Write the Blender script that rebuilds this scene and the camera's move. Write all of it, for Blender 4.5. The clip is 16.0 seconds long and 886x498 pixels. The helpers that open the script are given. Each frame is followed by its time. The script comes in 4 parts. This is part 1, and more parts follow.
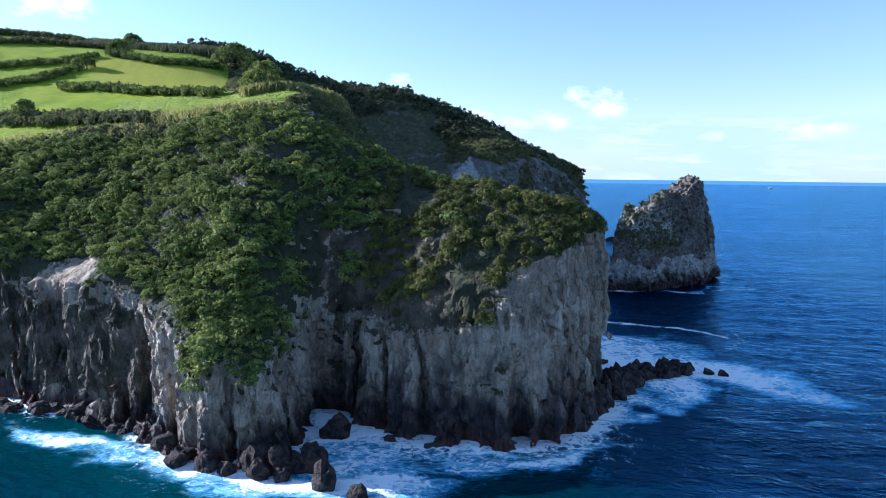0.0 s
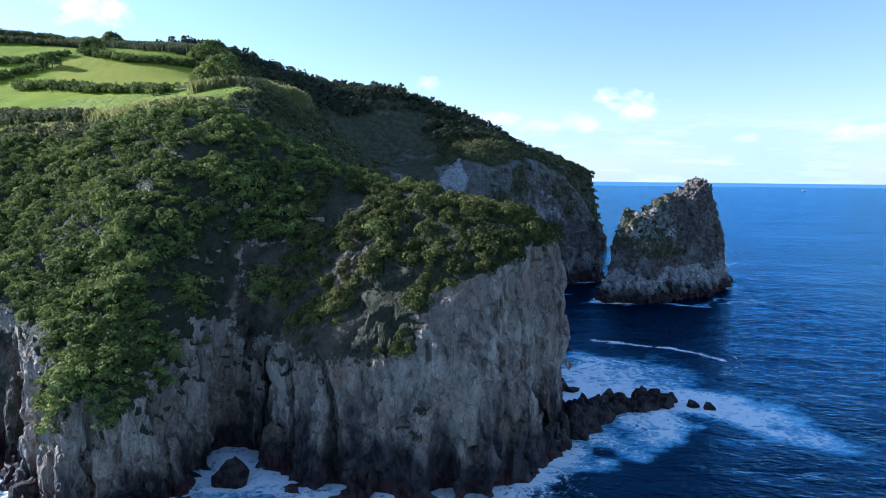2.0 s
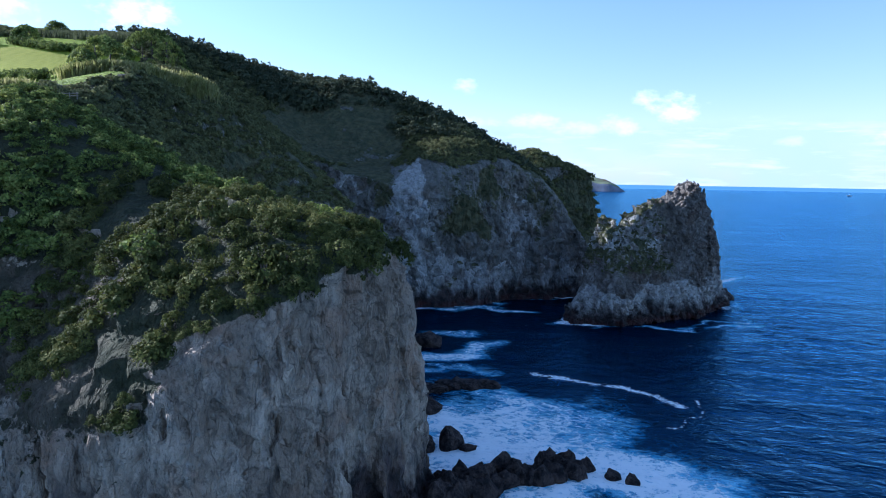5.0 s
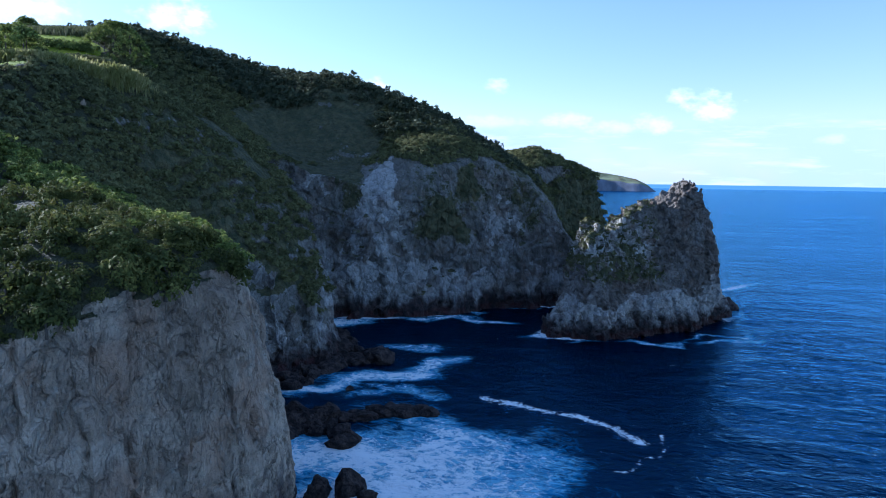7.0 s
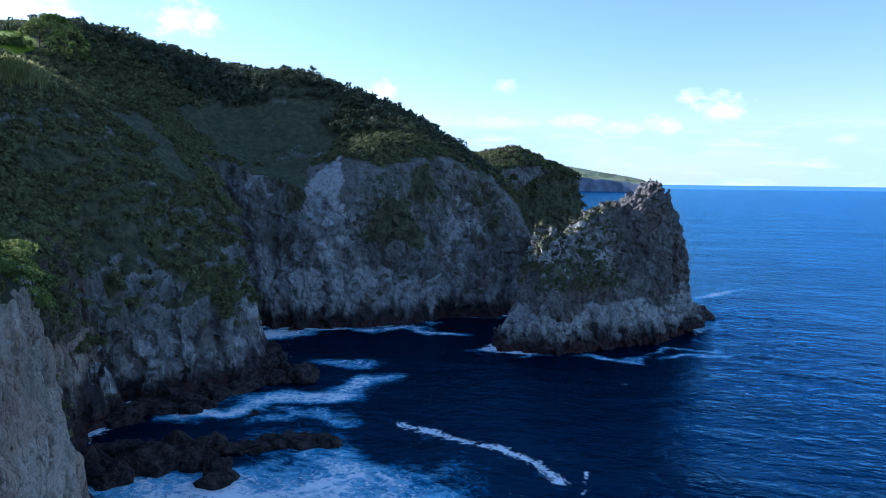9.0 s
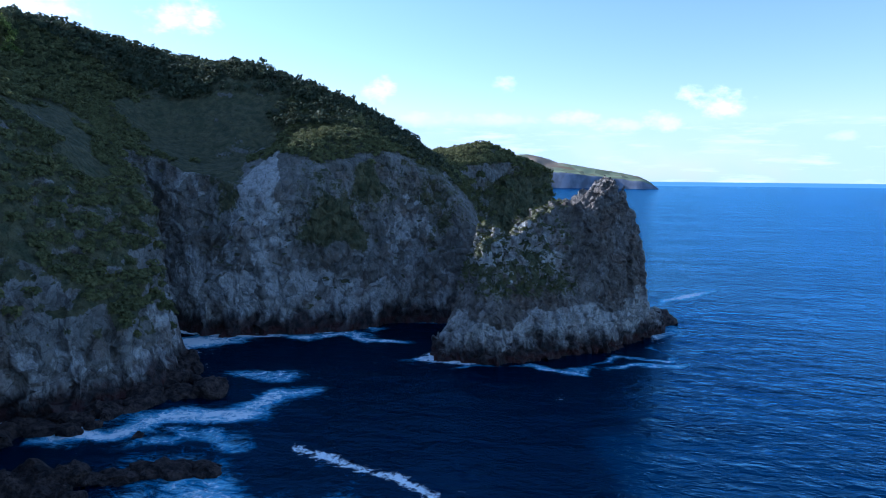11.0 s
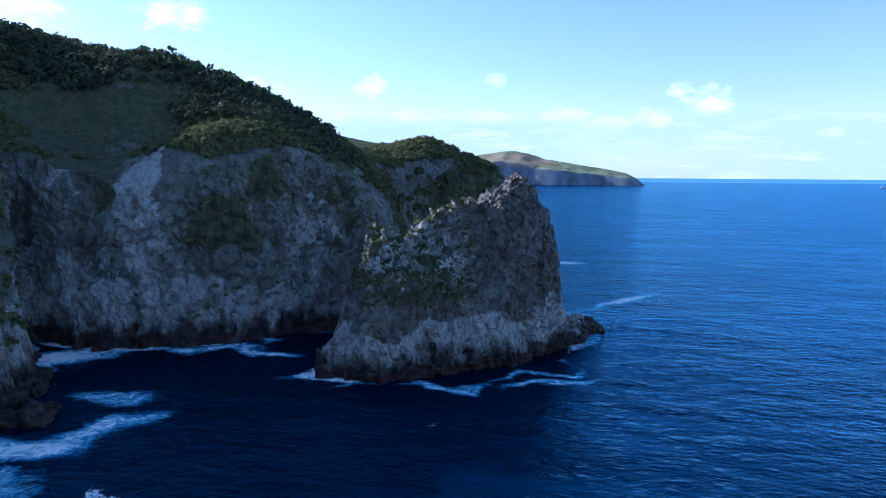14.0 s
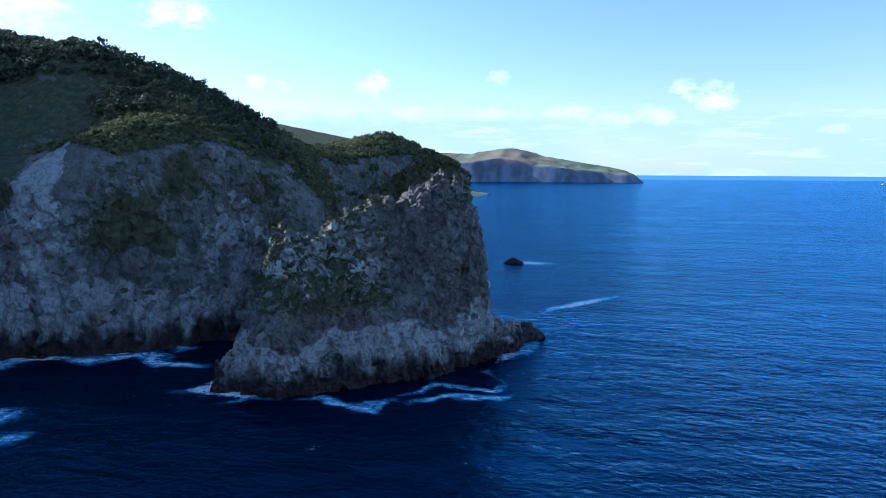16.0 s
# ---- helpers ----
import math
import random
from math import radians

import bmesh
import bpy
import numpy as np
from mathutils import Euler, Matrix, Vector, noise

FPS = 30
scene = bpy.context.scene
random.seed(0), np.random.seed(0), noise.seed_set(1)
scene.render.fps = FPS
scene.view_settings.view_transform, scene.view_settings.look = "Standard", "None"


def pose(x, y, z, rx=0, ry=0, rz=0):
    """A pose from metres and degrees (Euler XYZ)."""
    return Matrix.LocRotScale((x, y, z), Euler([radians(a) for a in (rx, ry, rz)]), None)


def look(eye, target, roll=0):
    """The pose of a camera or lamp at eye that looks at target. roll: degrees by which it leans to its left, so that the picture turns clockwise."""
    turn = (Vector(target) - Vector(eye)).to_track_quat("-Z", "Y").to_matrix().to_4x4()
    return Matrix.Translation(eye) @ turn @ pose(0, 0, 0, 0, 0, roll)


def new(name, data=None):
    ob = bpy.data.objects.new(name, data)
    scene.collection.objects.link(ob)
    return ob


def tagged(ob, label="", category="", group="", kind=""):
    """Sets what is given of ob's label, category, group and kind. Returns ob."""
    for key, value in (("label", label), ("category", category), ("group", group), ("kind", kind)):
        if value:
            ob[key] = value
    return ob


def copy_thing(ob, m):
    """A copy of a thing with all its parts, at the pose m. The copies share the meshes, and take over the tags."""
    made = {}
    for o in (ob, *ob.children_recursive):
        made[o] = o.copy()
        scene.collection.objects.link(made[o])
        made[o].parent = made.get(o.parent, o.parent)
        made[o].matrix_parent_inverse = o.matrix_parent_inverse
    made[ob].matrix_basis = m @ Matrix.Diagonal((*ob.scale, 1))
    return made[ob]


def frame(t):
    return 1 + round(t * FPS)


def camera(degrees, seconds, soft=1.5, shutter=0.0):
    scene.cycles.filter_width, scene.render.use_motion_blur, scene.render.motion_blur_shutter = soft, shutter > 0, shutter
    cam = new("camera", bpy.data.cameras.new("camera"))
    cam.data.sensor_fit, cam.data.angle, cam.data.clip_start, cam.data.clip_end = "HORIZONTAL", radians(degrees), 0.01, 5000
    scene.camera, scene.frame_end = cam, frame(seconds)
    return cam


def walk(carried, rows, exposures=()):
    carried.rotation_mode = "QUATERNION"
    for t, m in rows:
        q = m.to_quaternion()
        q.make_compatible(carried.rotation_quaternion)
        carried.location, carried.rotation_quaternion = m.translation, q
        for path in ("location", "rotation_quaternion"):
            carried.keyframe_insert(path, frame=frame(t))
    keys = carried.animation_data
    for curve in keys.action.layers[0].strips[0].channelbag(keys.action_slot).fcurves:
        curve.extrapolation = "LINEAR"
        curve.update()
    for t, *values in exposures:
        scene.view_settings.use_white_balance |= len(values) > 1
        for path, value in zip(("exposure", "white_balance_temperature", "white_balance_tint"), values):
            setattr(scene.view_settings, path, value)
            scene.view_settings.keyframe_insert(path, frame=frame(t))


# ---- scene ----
cam = camera(68.1, 16.0, 1.0)
# seconds, eye, then turn to the left, up and roll in degrees
PATH = [
    (0, 18.00, -3.00, 50.50, 5.437, -6.459, 0.615),
    (0.5, 21.89, 2.00, 50.56, 5.756, -6.334, 0.820),
    (1, 26.01, 7.35, 50.62, 6.282, -6.266, 0.819),
    (1.5, 30.32, 12.98, 50.67, 6.963, -6.224, 0.704),
    (2, 34.77, 18.83, 50.72, 7.893, -6.242, 0.519),
    (2.5, 39.33, 24.85, 50.77, 8.561, -6.213, 0.507),
    (3, 43.94, 30.97, 50.82, 9.102, -6.213, 0.571),
    (3.5, 48.60, 37.16, 50.86, 9.375, -6.137, 0.742),
    (4, 53.25, 43.37, 50.91, 9.955, -6.074, 0.751),
    (4.5, 57.88, 49.56, 50.95, 10.486, -6.077, 0.816),
    (7, 80.00, 79.12, 51.12, 13.718, -6.126, 0.721),
    (7.5, 84.14, 84.60, 51.14, 14.472, -6.109, 0.567),
    (8, 88.17, 89.90, 51.17, 14.671, -6.071, 0.446),
    (8.5, 92.10, 95.03, 51.19, 14.700, -6.060, 0.456),
    (9, 95.94, 99.98, 51.21, 14.492, -6.036, 0.549),
    (11.5, 114.17, 122.34, 51.28, 14.398, -6.345, 0.448),
    (12, 117.77, 126.46, 51.29, 14.272, -6.398, 0.448),
    (12.5, 121.43, 130.53, 51.30, 14.234, -6.436, 0.462),
    (13, 125.17, 134.58, 51.30, 14.007, -6.466, 0.323),
    (13.5, 129.03, 138.64, 51.30, 13.883, -6.498, 0.261),
    (14, 133.07, 142.77, 51.30, 13.707, -6.517, 0.307),
    (14.5, 137.32, 147.02, 51.29, 13.714, -6.510, 0.354),
    (15, 141.84, 151.42, 51.29, 13.602, -6.637, 0.255),
    (15.5, 146.67, 156.05, 51.28, 13.774, -6.718, 0.210),
    (16, 151.89, 160.96, 51.27, 13.931, -6.741, 0.241),
]
walk(cam, [(t, pose(x, y, z, 90 + pitch, 0, yaw) @ pose(0, 0, 0, 0, 0, roll)) for t, x, y, z, yaw, pitch, roll in PATH], [(0, 1.09, 5070, 16), (8, 1.11, 4900, 17), (16, 1.04, 4760, 17)])

# small clouds: degrees right of +y, height, half width, half height, thickness
CLOUDS = [
    (-35.6, 12.3, 2.8, 1.8, 1.0),
    (-46.5, 12.0, 4.0, 3.0, 1.0),
    (-20.0, 7.3, 1.4, 1.1, 0.9),
    (-29.6, 7.1, 0.9, 0.8, 0.8),
    (-27.6, 7.1, 0.8, 0.6, 0.7),
    (-9.3, 7.8, 1.0, 0.7, 0.7),
    (8.2, 5.9, 2.3, 1.2, 0.95),
    (5.6, 6.9, 1.2, 0.6, 0.8),
    (-10.2, 4.9, 3.6, 0.6, 0.5),
    (-3.4, 5.0, 2.2, 0.7, 0.6),
    (0.4, 4.4, 3.2, 0.6, 0.5),
    (3.6, 4.7, 1.9, 0.8, 0.7),
    (-16.0, 4.9, 2.4, 0.7, 0.5),
    (24.0, 3.6, 2.6, 0.6, 0.6),
    (16.3, 3.3, 1.1, 0.4, 0.4),
]

# ---- light: low sun behind the hill, clear sky with small clouds ----
SUN_TURN, SUN_UP = 78.0, 23.6  # degrees to the left of +y, and above the sea
sun_way = Vector((-math.sin(radians(SUN_TURN)) * math.cos(radians(SUN_UP)), math.cos(radians(SUN_TURN)) * math.cos(radians(SUN_UP)), math.sin(radians(SUN_UP))))
lamp = bpy.data.lights.new("sun", "SUN")
lamp.energy, lamp.angle, lamp.color = 5.0, radians(0.6), (1.0, 0.93, 0.82)
sun = new("sun", lamp)
sun.matrix_world = look(sun_way * 500, (0, 0, 0))

world = bpy.data.worlds.new("sky")
scene.world = world
world.use_nodes = True
wt = world.node_tree
wt.nodes.clear()


def node(tree, kind, inputs=(), **props):
    n = tree.nodes.new(kind)
    for key, value in props.items():
        setattr(n, key, value)
    for key, value in dict(inputs).items():
        if isinstance(value, bpy.types.NodeSocket):
            tree.links.new(value, n.inputs[key])
        else:
            n.inputs[key].default_value = value
    return n


def calc(tree, op, a, b=0.0, c=0.0, clamp=False):
    n = tree.nodes.new("ShaderNodeMath")
    n.operation, n.use_clamp = op, clamp
    for k, value in enumerate((a, b, c)):
        if isinstance(value, bpy.types.NodeSocket):
            tree.links.new(value, n.inputs[k])
        else:
            n.inputs[k].default_value = value
    return n.outputs[0]


def blend(tree, factor, a, b):
    n = tree.nodes.new("ShaderNodeMix")
    n.data_type = "RGBA"
    for k, value in ((0, factor), (6, a), (7, b)):
        if isinstance(value, bpy.types.NodeSocket):
            tree.links.new(value, n.inputs[k])
        else:
            n.inputs[k].default_value = (*value, 1.0) if k and len(value) == 3 else value
    return n.outputs[2]


def span(tree, value, low, high, to_low=0.0, to_high=1.0):
    n = tree.nodes.new("ShaderNodeMapRange")
    n.interpolation_type = "SMOOTHSTEP"
    tree.links.new(value, n.inputs[0])
    for k, v in enumerate((low, high, to_low, to_high)):
        n.inputs[k + 1].default_value = v
    return n.outputs[0]


sky = node(wt, "ShaderNodeTexSky", sky_type="NISHITA", sun_disc=False, sun_elevation=radians(SUN_UP), sun_rotation=radians(-SUN_TURN), air_density=1.2, dust_density=0.3, ozone_density=1.5)
way = node(wt, "ShaderNodeTexCoord").outputs["Generated"]
flat = node(wt, "ShaderNodeSeparateXYZ", {0: way})
up = flat.outputs[2]
# azimuth to the right of +y and height, both in degrees, for the clouds
azimuth = calc(wt, "MULTIPLY", calc(wt, "ARCTAN2", flat.outputs[0], flat.outputs[1]), 57.2958)
height = calc(wt, "MULTIPLY", calc(wt, "ARCSINE", up), 57.2958)
puff_place = node(wt, "ShaderNodeCombineXYZ", {0: azimuth, 1: calc(wt, "MULTIPLY", height, 1.6), 2: 0.0}).outputs[0]
puff = node(wt, "ShaderNodeTexNoise", {"Vector": puff_place, "Scale": 0.55, "Detail": 5.0, "Roughness": 0.6}).outputs[0]
wide = node(wt, "ShaderNodeTexNoise", {"Vector": puff_place, "Scale": 0.09, "Detail": 3.0, "Roughness": 0.55}).outputs[0]
cover = None
for az, el, wide_az, wide_el, thick in CLOUDS:
    off = calc(wt, "ADD", calc(wt, "POWER", calc(wt, "ABSOLUTE", calc(wt, "DIVIDE", calc(wt, "SUBTRACT", azimuth, az), wide_az)), 2.0),
               calc(wt, "POWER", calc(wt, "ABSOLUTE", calc(wt, "DIVIDE", calc(wt, "SUBTRACT", height, el), wide_el)), 2.0))
    one = calc(wt, "MULTIPLY", span(wt, calc(wt, "ADD", off, calc(wt, "MULTIPLY", calc(wt, "SUBTRACT", puff, 0.5), 4.5)), 1.25, -0.5), thick)
    cover = one if cover is None else calc(wt, "MAXIMUM", cover, one)
# a pale bank of cloud low over the sea, all round
bank = calc(wt, "MULTIPLY", span(wt, calc(wt, "ADD", height, calc(wt, "MULTIPLY", calc(wt, "SUBTRACT", puff, 0.5), 2.2)), 5.4, 4.0), span(wt, wide, 0.30, 0.62, 0.55, 0.95))
bluer = node(wt, "ShaderNodeVectorMath", {0: sky.outputs[0], 1: (1.0, 1.0, 1.0)}, operation="MULTIPLY").outputs[0]
streak = node(wt, "ShaderNodeTexNoise", {"Vector": node(wt, "ShaderNodeCombineXYZ", {0: calc(wt, "MULTIPLY", azimuth, 0.22), 1: calc(wt, "MULTIPLY", height, 1.5), 2: 0.0}).outputs[0], "Scale": 0.7, "Detail": 5.0, "Roughness": 0.6}).outputs[0]
hazy = blend(wt, bank, bluer, (4.15, 5.05, 5.75))
hazy = blend(wt, calc(wt, "MULTIPLY", bank, span(wt, streak, 0.5, 0.68)), hazy, (5.8, 6.4, 6.9))
cloudy = blend(wt, cover, hazy, (7.3, 7.7, 8.1))
# the sea beyond the built sheet
sea_far = blend(wt, span(wt, up, -0.0038, -0.0048), cloudy, (0.95, 2.3, 4.1))
back = node(wt, "ShaderNodeBackground", {"Color": sea_far, "Strength": 0.088})
node(wt, "ShaderNodeOutputWorld", {"Surface": back.outputs[0]})

# ---- materials ----
def material(name):
    m = bpy.data.materials.new(name)
    m.use_nodes = True
    t = m.node_tree
    t.nodes.clear()
    shader = t.nodes.new("ShaderNodeBsdfPrincipled")
    out = t.nodes.new("ShaderNodeOutputMaterial")
    t.links.new(shader.outputs[0], out.inputs[0])
    return m, t, shader


def put(t, shader, **values):
    for key, value in values.items():
        key = key.replace("_", " ").title().replace("Ior", "IOR")
        if isinstance(value, bpy.types.NodeSocket):
            t.links.new(value, shader.inputs[key])
        else:
            shader.inputs[key].default_value = value


def place(t, sx=1.0, sy=1.0, sz=1.0):
    g = node(t, "ShaderNodeNewGeometry").outputs["Position"]
    return node(t, "ShaderNodeVectorMath", {0: g, 1: (sx, sy, sz)}, operation="MULTIPLY").outputs[0]


def grain(t, where, scale, detail=4.0, rough=0.55, distortion=0.0):
    return node(t, "ShaderNodeTexNoise", {"Vector": where, "Scale": scale, "Detail": detail, "Roughness": rough, "Distortion": distortion}).outputs[0]


def bump(t, value, strength, distance, under=None):
    n = node(t, "ShaderNodeBump", {"Height": value, "Strength": strength, "Distance": distance})
    if under:
        t.links.new(under, n.inputs["Normal"])
    return n.outputs[0]


def attribute(t, name):
    return node(t, "ShaderNodeAttribute", attribute_name=name).outputs["Fac"]


def meadow(t, spot, under):
    """Pasture, and mown rows, over what lies under."""
    c = blend(t, span(t, grain(t, spot, 0.06, 4), 0.36, 0.64), (0.2, 0.26, 0.012), (0.28, 0.335, 0.016))
    c = blend(t, span(t, grain(t, place(t, 0.3, 1.6, 1), 0.8, 4, 0.6), 0.45, 0.8, 0.0, 0.5), c, (0.055, 0.10, 0.02))
    band = node(t, "ShaderNodeTexWave", {"Vector": place(t, 0.45, 1.0, 0.0), "Scale": 0.16, "Distortion": 2.5, "Detail": 3.0, "Detail Scale": 0.6}, bands_direction="Y").outputs["Fac"]
    hay = blend(t, span(t, band, 0.25, 0.9), (0.25, 0.27, 0.02), (0.36, 0.35, 0.04))
    c = blend(t, span(t, attribute(t, "mown"), 0.3, 0.7), c, hay)
    edge = calc(t, "ADD", attribute(t, "meadow"), calc(t, "MULTIPLY", calc(t, "SUBTRACT", grain(t, spot, 0.4, 4), 0.5), 0.6))
    return blend(t, span(t, edge, 0.4, 0.6), under, c)


def cells(t, where, scale, feature="F1", out="Color"):
    return node(t, "ShaderNodeTexVoronoi", {"Vector": where, "Scale": scale}, feature=feature).outputs[out]


def rock_material(name, pale, mid, dark, wet=3.5, ledge=False, tall=0.6):
    """Broken volcanic rock: blocks parted by cracks, pale and brown patches, a wet dark foot; low growth where 'growth' says so."""
    m, t, s = material(name)
    spot = place(t)
    z = node(t, "ShaderNodeSeparateXYZ", {0: spot}).outputs[2]
    drift = node(t, "ShaderNodeTexNoise", {"Vector": spot, "Scale": 0.45, "Detail": 3.0, "Roughness": 0.5}).outputs["Color"]
    bent = node(t, "ShaderNodeVectorMath", {0: place(t, 1, 1, tall), 1: node(t, "ShaderNodeVectorMath", {0: drift, "Scale": 1.3}, operation="SCALE").outputs[0]}, operation="ADD").outputs[0]
    own = node(t, "ShaderNodeSeparateColor", {0: cells(t, bent, 0.3)}).outputs[0]
    own_small = node(t, "ShaderNodeSeparateColor", {0: cells(t, bent, 0.95)}).outputs[1]
    gap = cells(t, bent, 0.3, "DISTANCE_TO_EDGE", "Distance")
    gap_small = cells(t, bent, 0.95, "DISTANCE_TO_EDGE", "Distance")
    gap_tiny = cells(t, bent, 2.4, "DISTANCE_TO_EDGE", "Distance")
    broad = grain(t, place(t, 1, 1, 0.75), 0.085, 6, 0.62, 0.5)
    if ledge:
        torn = calc(t, "ADD", attribute(t, "pale"), calc(t, "ADD", calc(t, "MULTIPLY", calc(t, "SUBTRACT", own, 0.5), 0.5), calc(t, "MULTIPLY", calc(t, "SUBTRACT", grain(t, spot, 0.2, 6, 0.65, 0.6), 0.5), 1.3)))
        patches = calc(t, "MAXIMUM", calc(t, "MULTIPLY", span(t, broad, 0.42, 0.6), 0.3), span(t, torn, 0.36, 0.6))
    else:
        patches = span(t, calc(t, "ADD", broad, calc(t, "MULTIPLY", calc(t, "SUBTRACT", own, 0.5), 0.14)), 0.40, 0.6)
    c = blend(t, patches, mid, pale)
    rust = calc(t, "MULTIPLY", span(t, grain(t, spot, 0.11, 5, 0.6), 0.5, 0.64), 0.55)
    c = blend(t, rust, c, [mid[0] * 1.02, mid[1] * 0.8, mid[2] * 0.68])
    c = blend(t, span(t, grain(t, place(t, 1, 1, 0.55), 0.3, 7, 0.66, 0.6), 0.5, 0.68, 0.0, 0.5), c, dark)
    c = blend(t, span(t, own_small, 0.5, 1.0, 0.0, 0.26), c, dark)
    c = blend(t, span(t, own_small, 0.35, 0.0, 0.0, 0.16 if ledge else 0.25), c, [min(0.8, (p + q) * 0.62) for p, q in zip(pale, mid)])
    fine = grain(t, spot, 1.7, 7, 0.72)
    c = blend(t, span(t, fine, 0.52, 0.68, 0.0, 0.45), c, [q * 0.5 for q in dark])
    c = blend(t, span(t, grain(t, spot, 5.0, 5, 0.7), 0.48, 0.7, 0.0, 0.25), c, [q * 0.6 for q in dark])
    for edge, width, depth in ((gap, 0.035, 0.5), (gap_small, 0.045, 0.25), (gap_tiny, 0.05, 0.12)):
        c = blend(t, calc(t, "MULTIPLY", span(t, edge, width, 0.0), span(t, grain(t, spot, 0.6, 3), 0.36, 0.56, 0.0, depth)), c, [q * 0.3 for q in dark])
    lichen = span(t, grain(t, spot, 0.8, 6, 0.7), 0.56, 0.68, 0.0, 0.5)
    c = blend(t, calc(t, "MULTIPLY", lichen, span(t, grain(t, spot, 0.05, 2), 0.42, 0.56)), c, (0.42, 0.41, 0.36))
    ragged = calc(t, "ADD", z, calc(t, "MULTIPLY", calc(t, "SUBTRACT", grain(t, place(t, 1, 1, 0.4), 0.2, 6, 0.62), 0.5), wet * 3.2))
    ragged = calc(t, "ADD", ragged, span(t, node(t, "ShaderNodeSeparateXYZ", {0: spot}).outputs[0], -14.0, -24.0, 0.0, 5.5)) if not ledge else ragged
    damp = span(t, ragged, wet * 1.5, wet * 0.55)
    foot = blend(t, span(t, grain(t, spot, 0.4, 5), 0.4, 0.62), (0.02, 0.019, 0.02), (0.075, 0.054, 0.05))
    c = blend(t, damp, c, foot)
    c = blend(t, calc(t, "MULTIPLY", span(t, z, 3.2, 1.6), span(t, grain(t, spot, 0.3, 4), 0.4, 0.6)), c, (0.06, 0.024, 0.022))
    green = blend(t, span(t, grain(t, spot, 0.35, 5, 0.65), 0.35, 0.65), (0.06, 0.07, 0.034), (0.13, 0.12, 0.06))
    green = blend(t, span(t, fine, 0.52, 0.68, 0.0, 0.6), green, (0.03, 0.036, 0.018))
    earthy = blend(t, span(t, grain(t, spot, 0.22, 5, 0.6), 0.38, 0.62), (0.06, 0.052, 0.034), (0.17, 0.13, 0.095))
    # headland growth mixed darker: shade beneath its shrubs put into the colour
    if not ledge:
        green = blend(t, 0.6, green, (0.028, 0.032, 0.017))
    green = blend(t, attribute(t, "soil"), green, earthy)
    grown = calc(t, "ADD", attribute(t, "growth"), calc(t, "ADD", calc(t, "MULTIPLY", calc(t, "SUBTRACT", grain(t, spot, 0.4, 6, 0.75), 0.5), 1.5), calc(t, "MULTIPLY", calc(t, "SUBTRACT", fine, 0.5), 0.7)))
    c = blend(t, span(t, grown, 0.44, 0.6), c, green)
    c = blend(t, span(t, calc(t, "ADD", attribute(t, "clay"), calc(t, "MULTIPLY", calc(t, "SUBTRACT", grain(t, spot, 0.6, 5, 0.7), 0.5), 0.9)), 0.4, 0.65), c, (0.36, 0.2, 0.11))
    c = meadow(t, spot, c)
    n = bump(t, span(t, gap, 0.0, 0.22), 0.7, 1.0)
    n = bump(t, span(t, gap_small, 0.0, 0.25), 0.5, 0.25, n)
    n = bump(t, grain(t, place(t, 1, 1, 0.6), 0.7, 7, 0.66), 0.9, 0.8, n)
    n = bump(t, span(t, gap_tiny, 0.0, 0.25), 0.7, 0.12, n)
    n = bump(t, grain(t, spot, 3.5, 4, 0.7), 0.7, 0.18, n)
    put(t, s, base_color=c, roughness=span(t, damp, 0.0, 1.0, 0.9, 0.55), normal=n, specular_ior_level=0.25)
    return m


ROCK_NEAR = rock_material("headland_rock", (0.53, 0.435, 0.335), (0.34, 0.265, 0.195), (0.135, 0.105, 0.08), 10.5, False, 0.3)
ROCK_FAR = rock_material("bay_rock", (0.49, 0.475, 0.445), (0.175, 0.165, 0.14), (0.085, 0.08, 0.07), 6.5, True, 0.7)
ROCK_STACK = rock_material("stack_rock", (0.55, 0.525, 0.48), (0.17, 0.145, 0.12), (0.07, 0.06, 0.05), 5.5, True, 0.8)


def boulder_material():
    m, t, s = material("wet_boulder")
    spot = place(t)
    c = blend(t, span(t, grain(t, spot, 0.7, 7, 0.68), 0.38, 0.64), (0.014, 0.012, 0.013), (0.085, 0.062, 0.054))
    n = bump(t, grain(t, spot, 1.3, 7, 0.72), 1.0, 0.8)
    n = bump(t, node(t, "ShaderNodeTexVoronoi", {"Vector": spot, "Scale": 1.2}, feature="DISTANCE_TO_EDGE").outputs[0], 0.8, 0.5, n)
    put(t, s, base_color=c, roughness=0.8, normal=n, specular_ior_level=0.2)
    return m


BOULDER = boulder_material()


def earth_material():
    m, t, s = material("grown_earth")
    spot = place(t)
    c = blend(t, span(t, grain(t, spot, 0.12, 5), 0.38, 0.62), (0.03, 0.04, 0.014), (0.06, 0.062, 0.024))
    c = blend(t, span(t, grain(t, spot, 0.8, 5, 0.65), 0.5, 0.75), c, (0.1, 0.085, 0.04))
    bare = calc(t, "ADD", attribute(t, "bare"), calc(t, "MULTIPLY", calc(t, "SUBTRACT", grain(t, spot, 0.5, 5, 0.7), 0.5), 1.0))
    c = blend(t, span(t, bare, 0.5, 0.7), c, (0.24, 0.15, 0.085))
    c = meadow(t, spot, c)
    put(t, s, base_color=c, roughness=0.95, normal=bump(t, grain(t, spot, 1.1, 5, 0.7), 1.0, 0.8), specular_ior_level=0.1)
    return m


EARTH = earth_material()


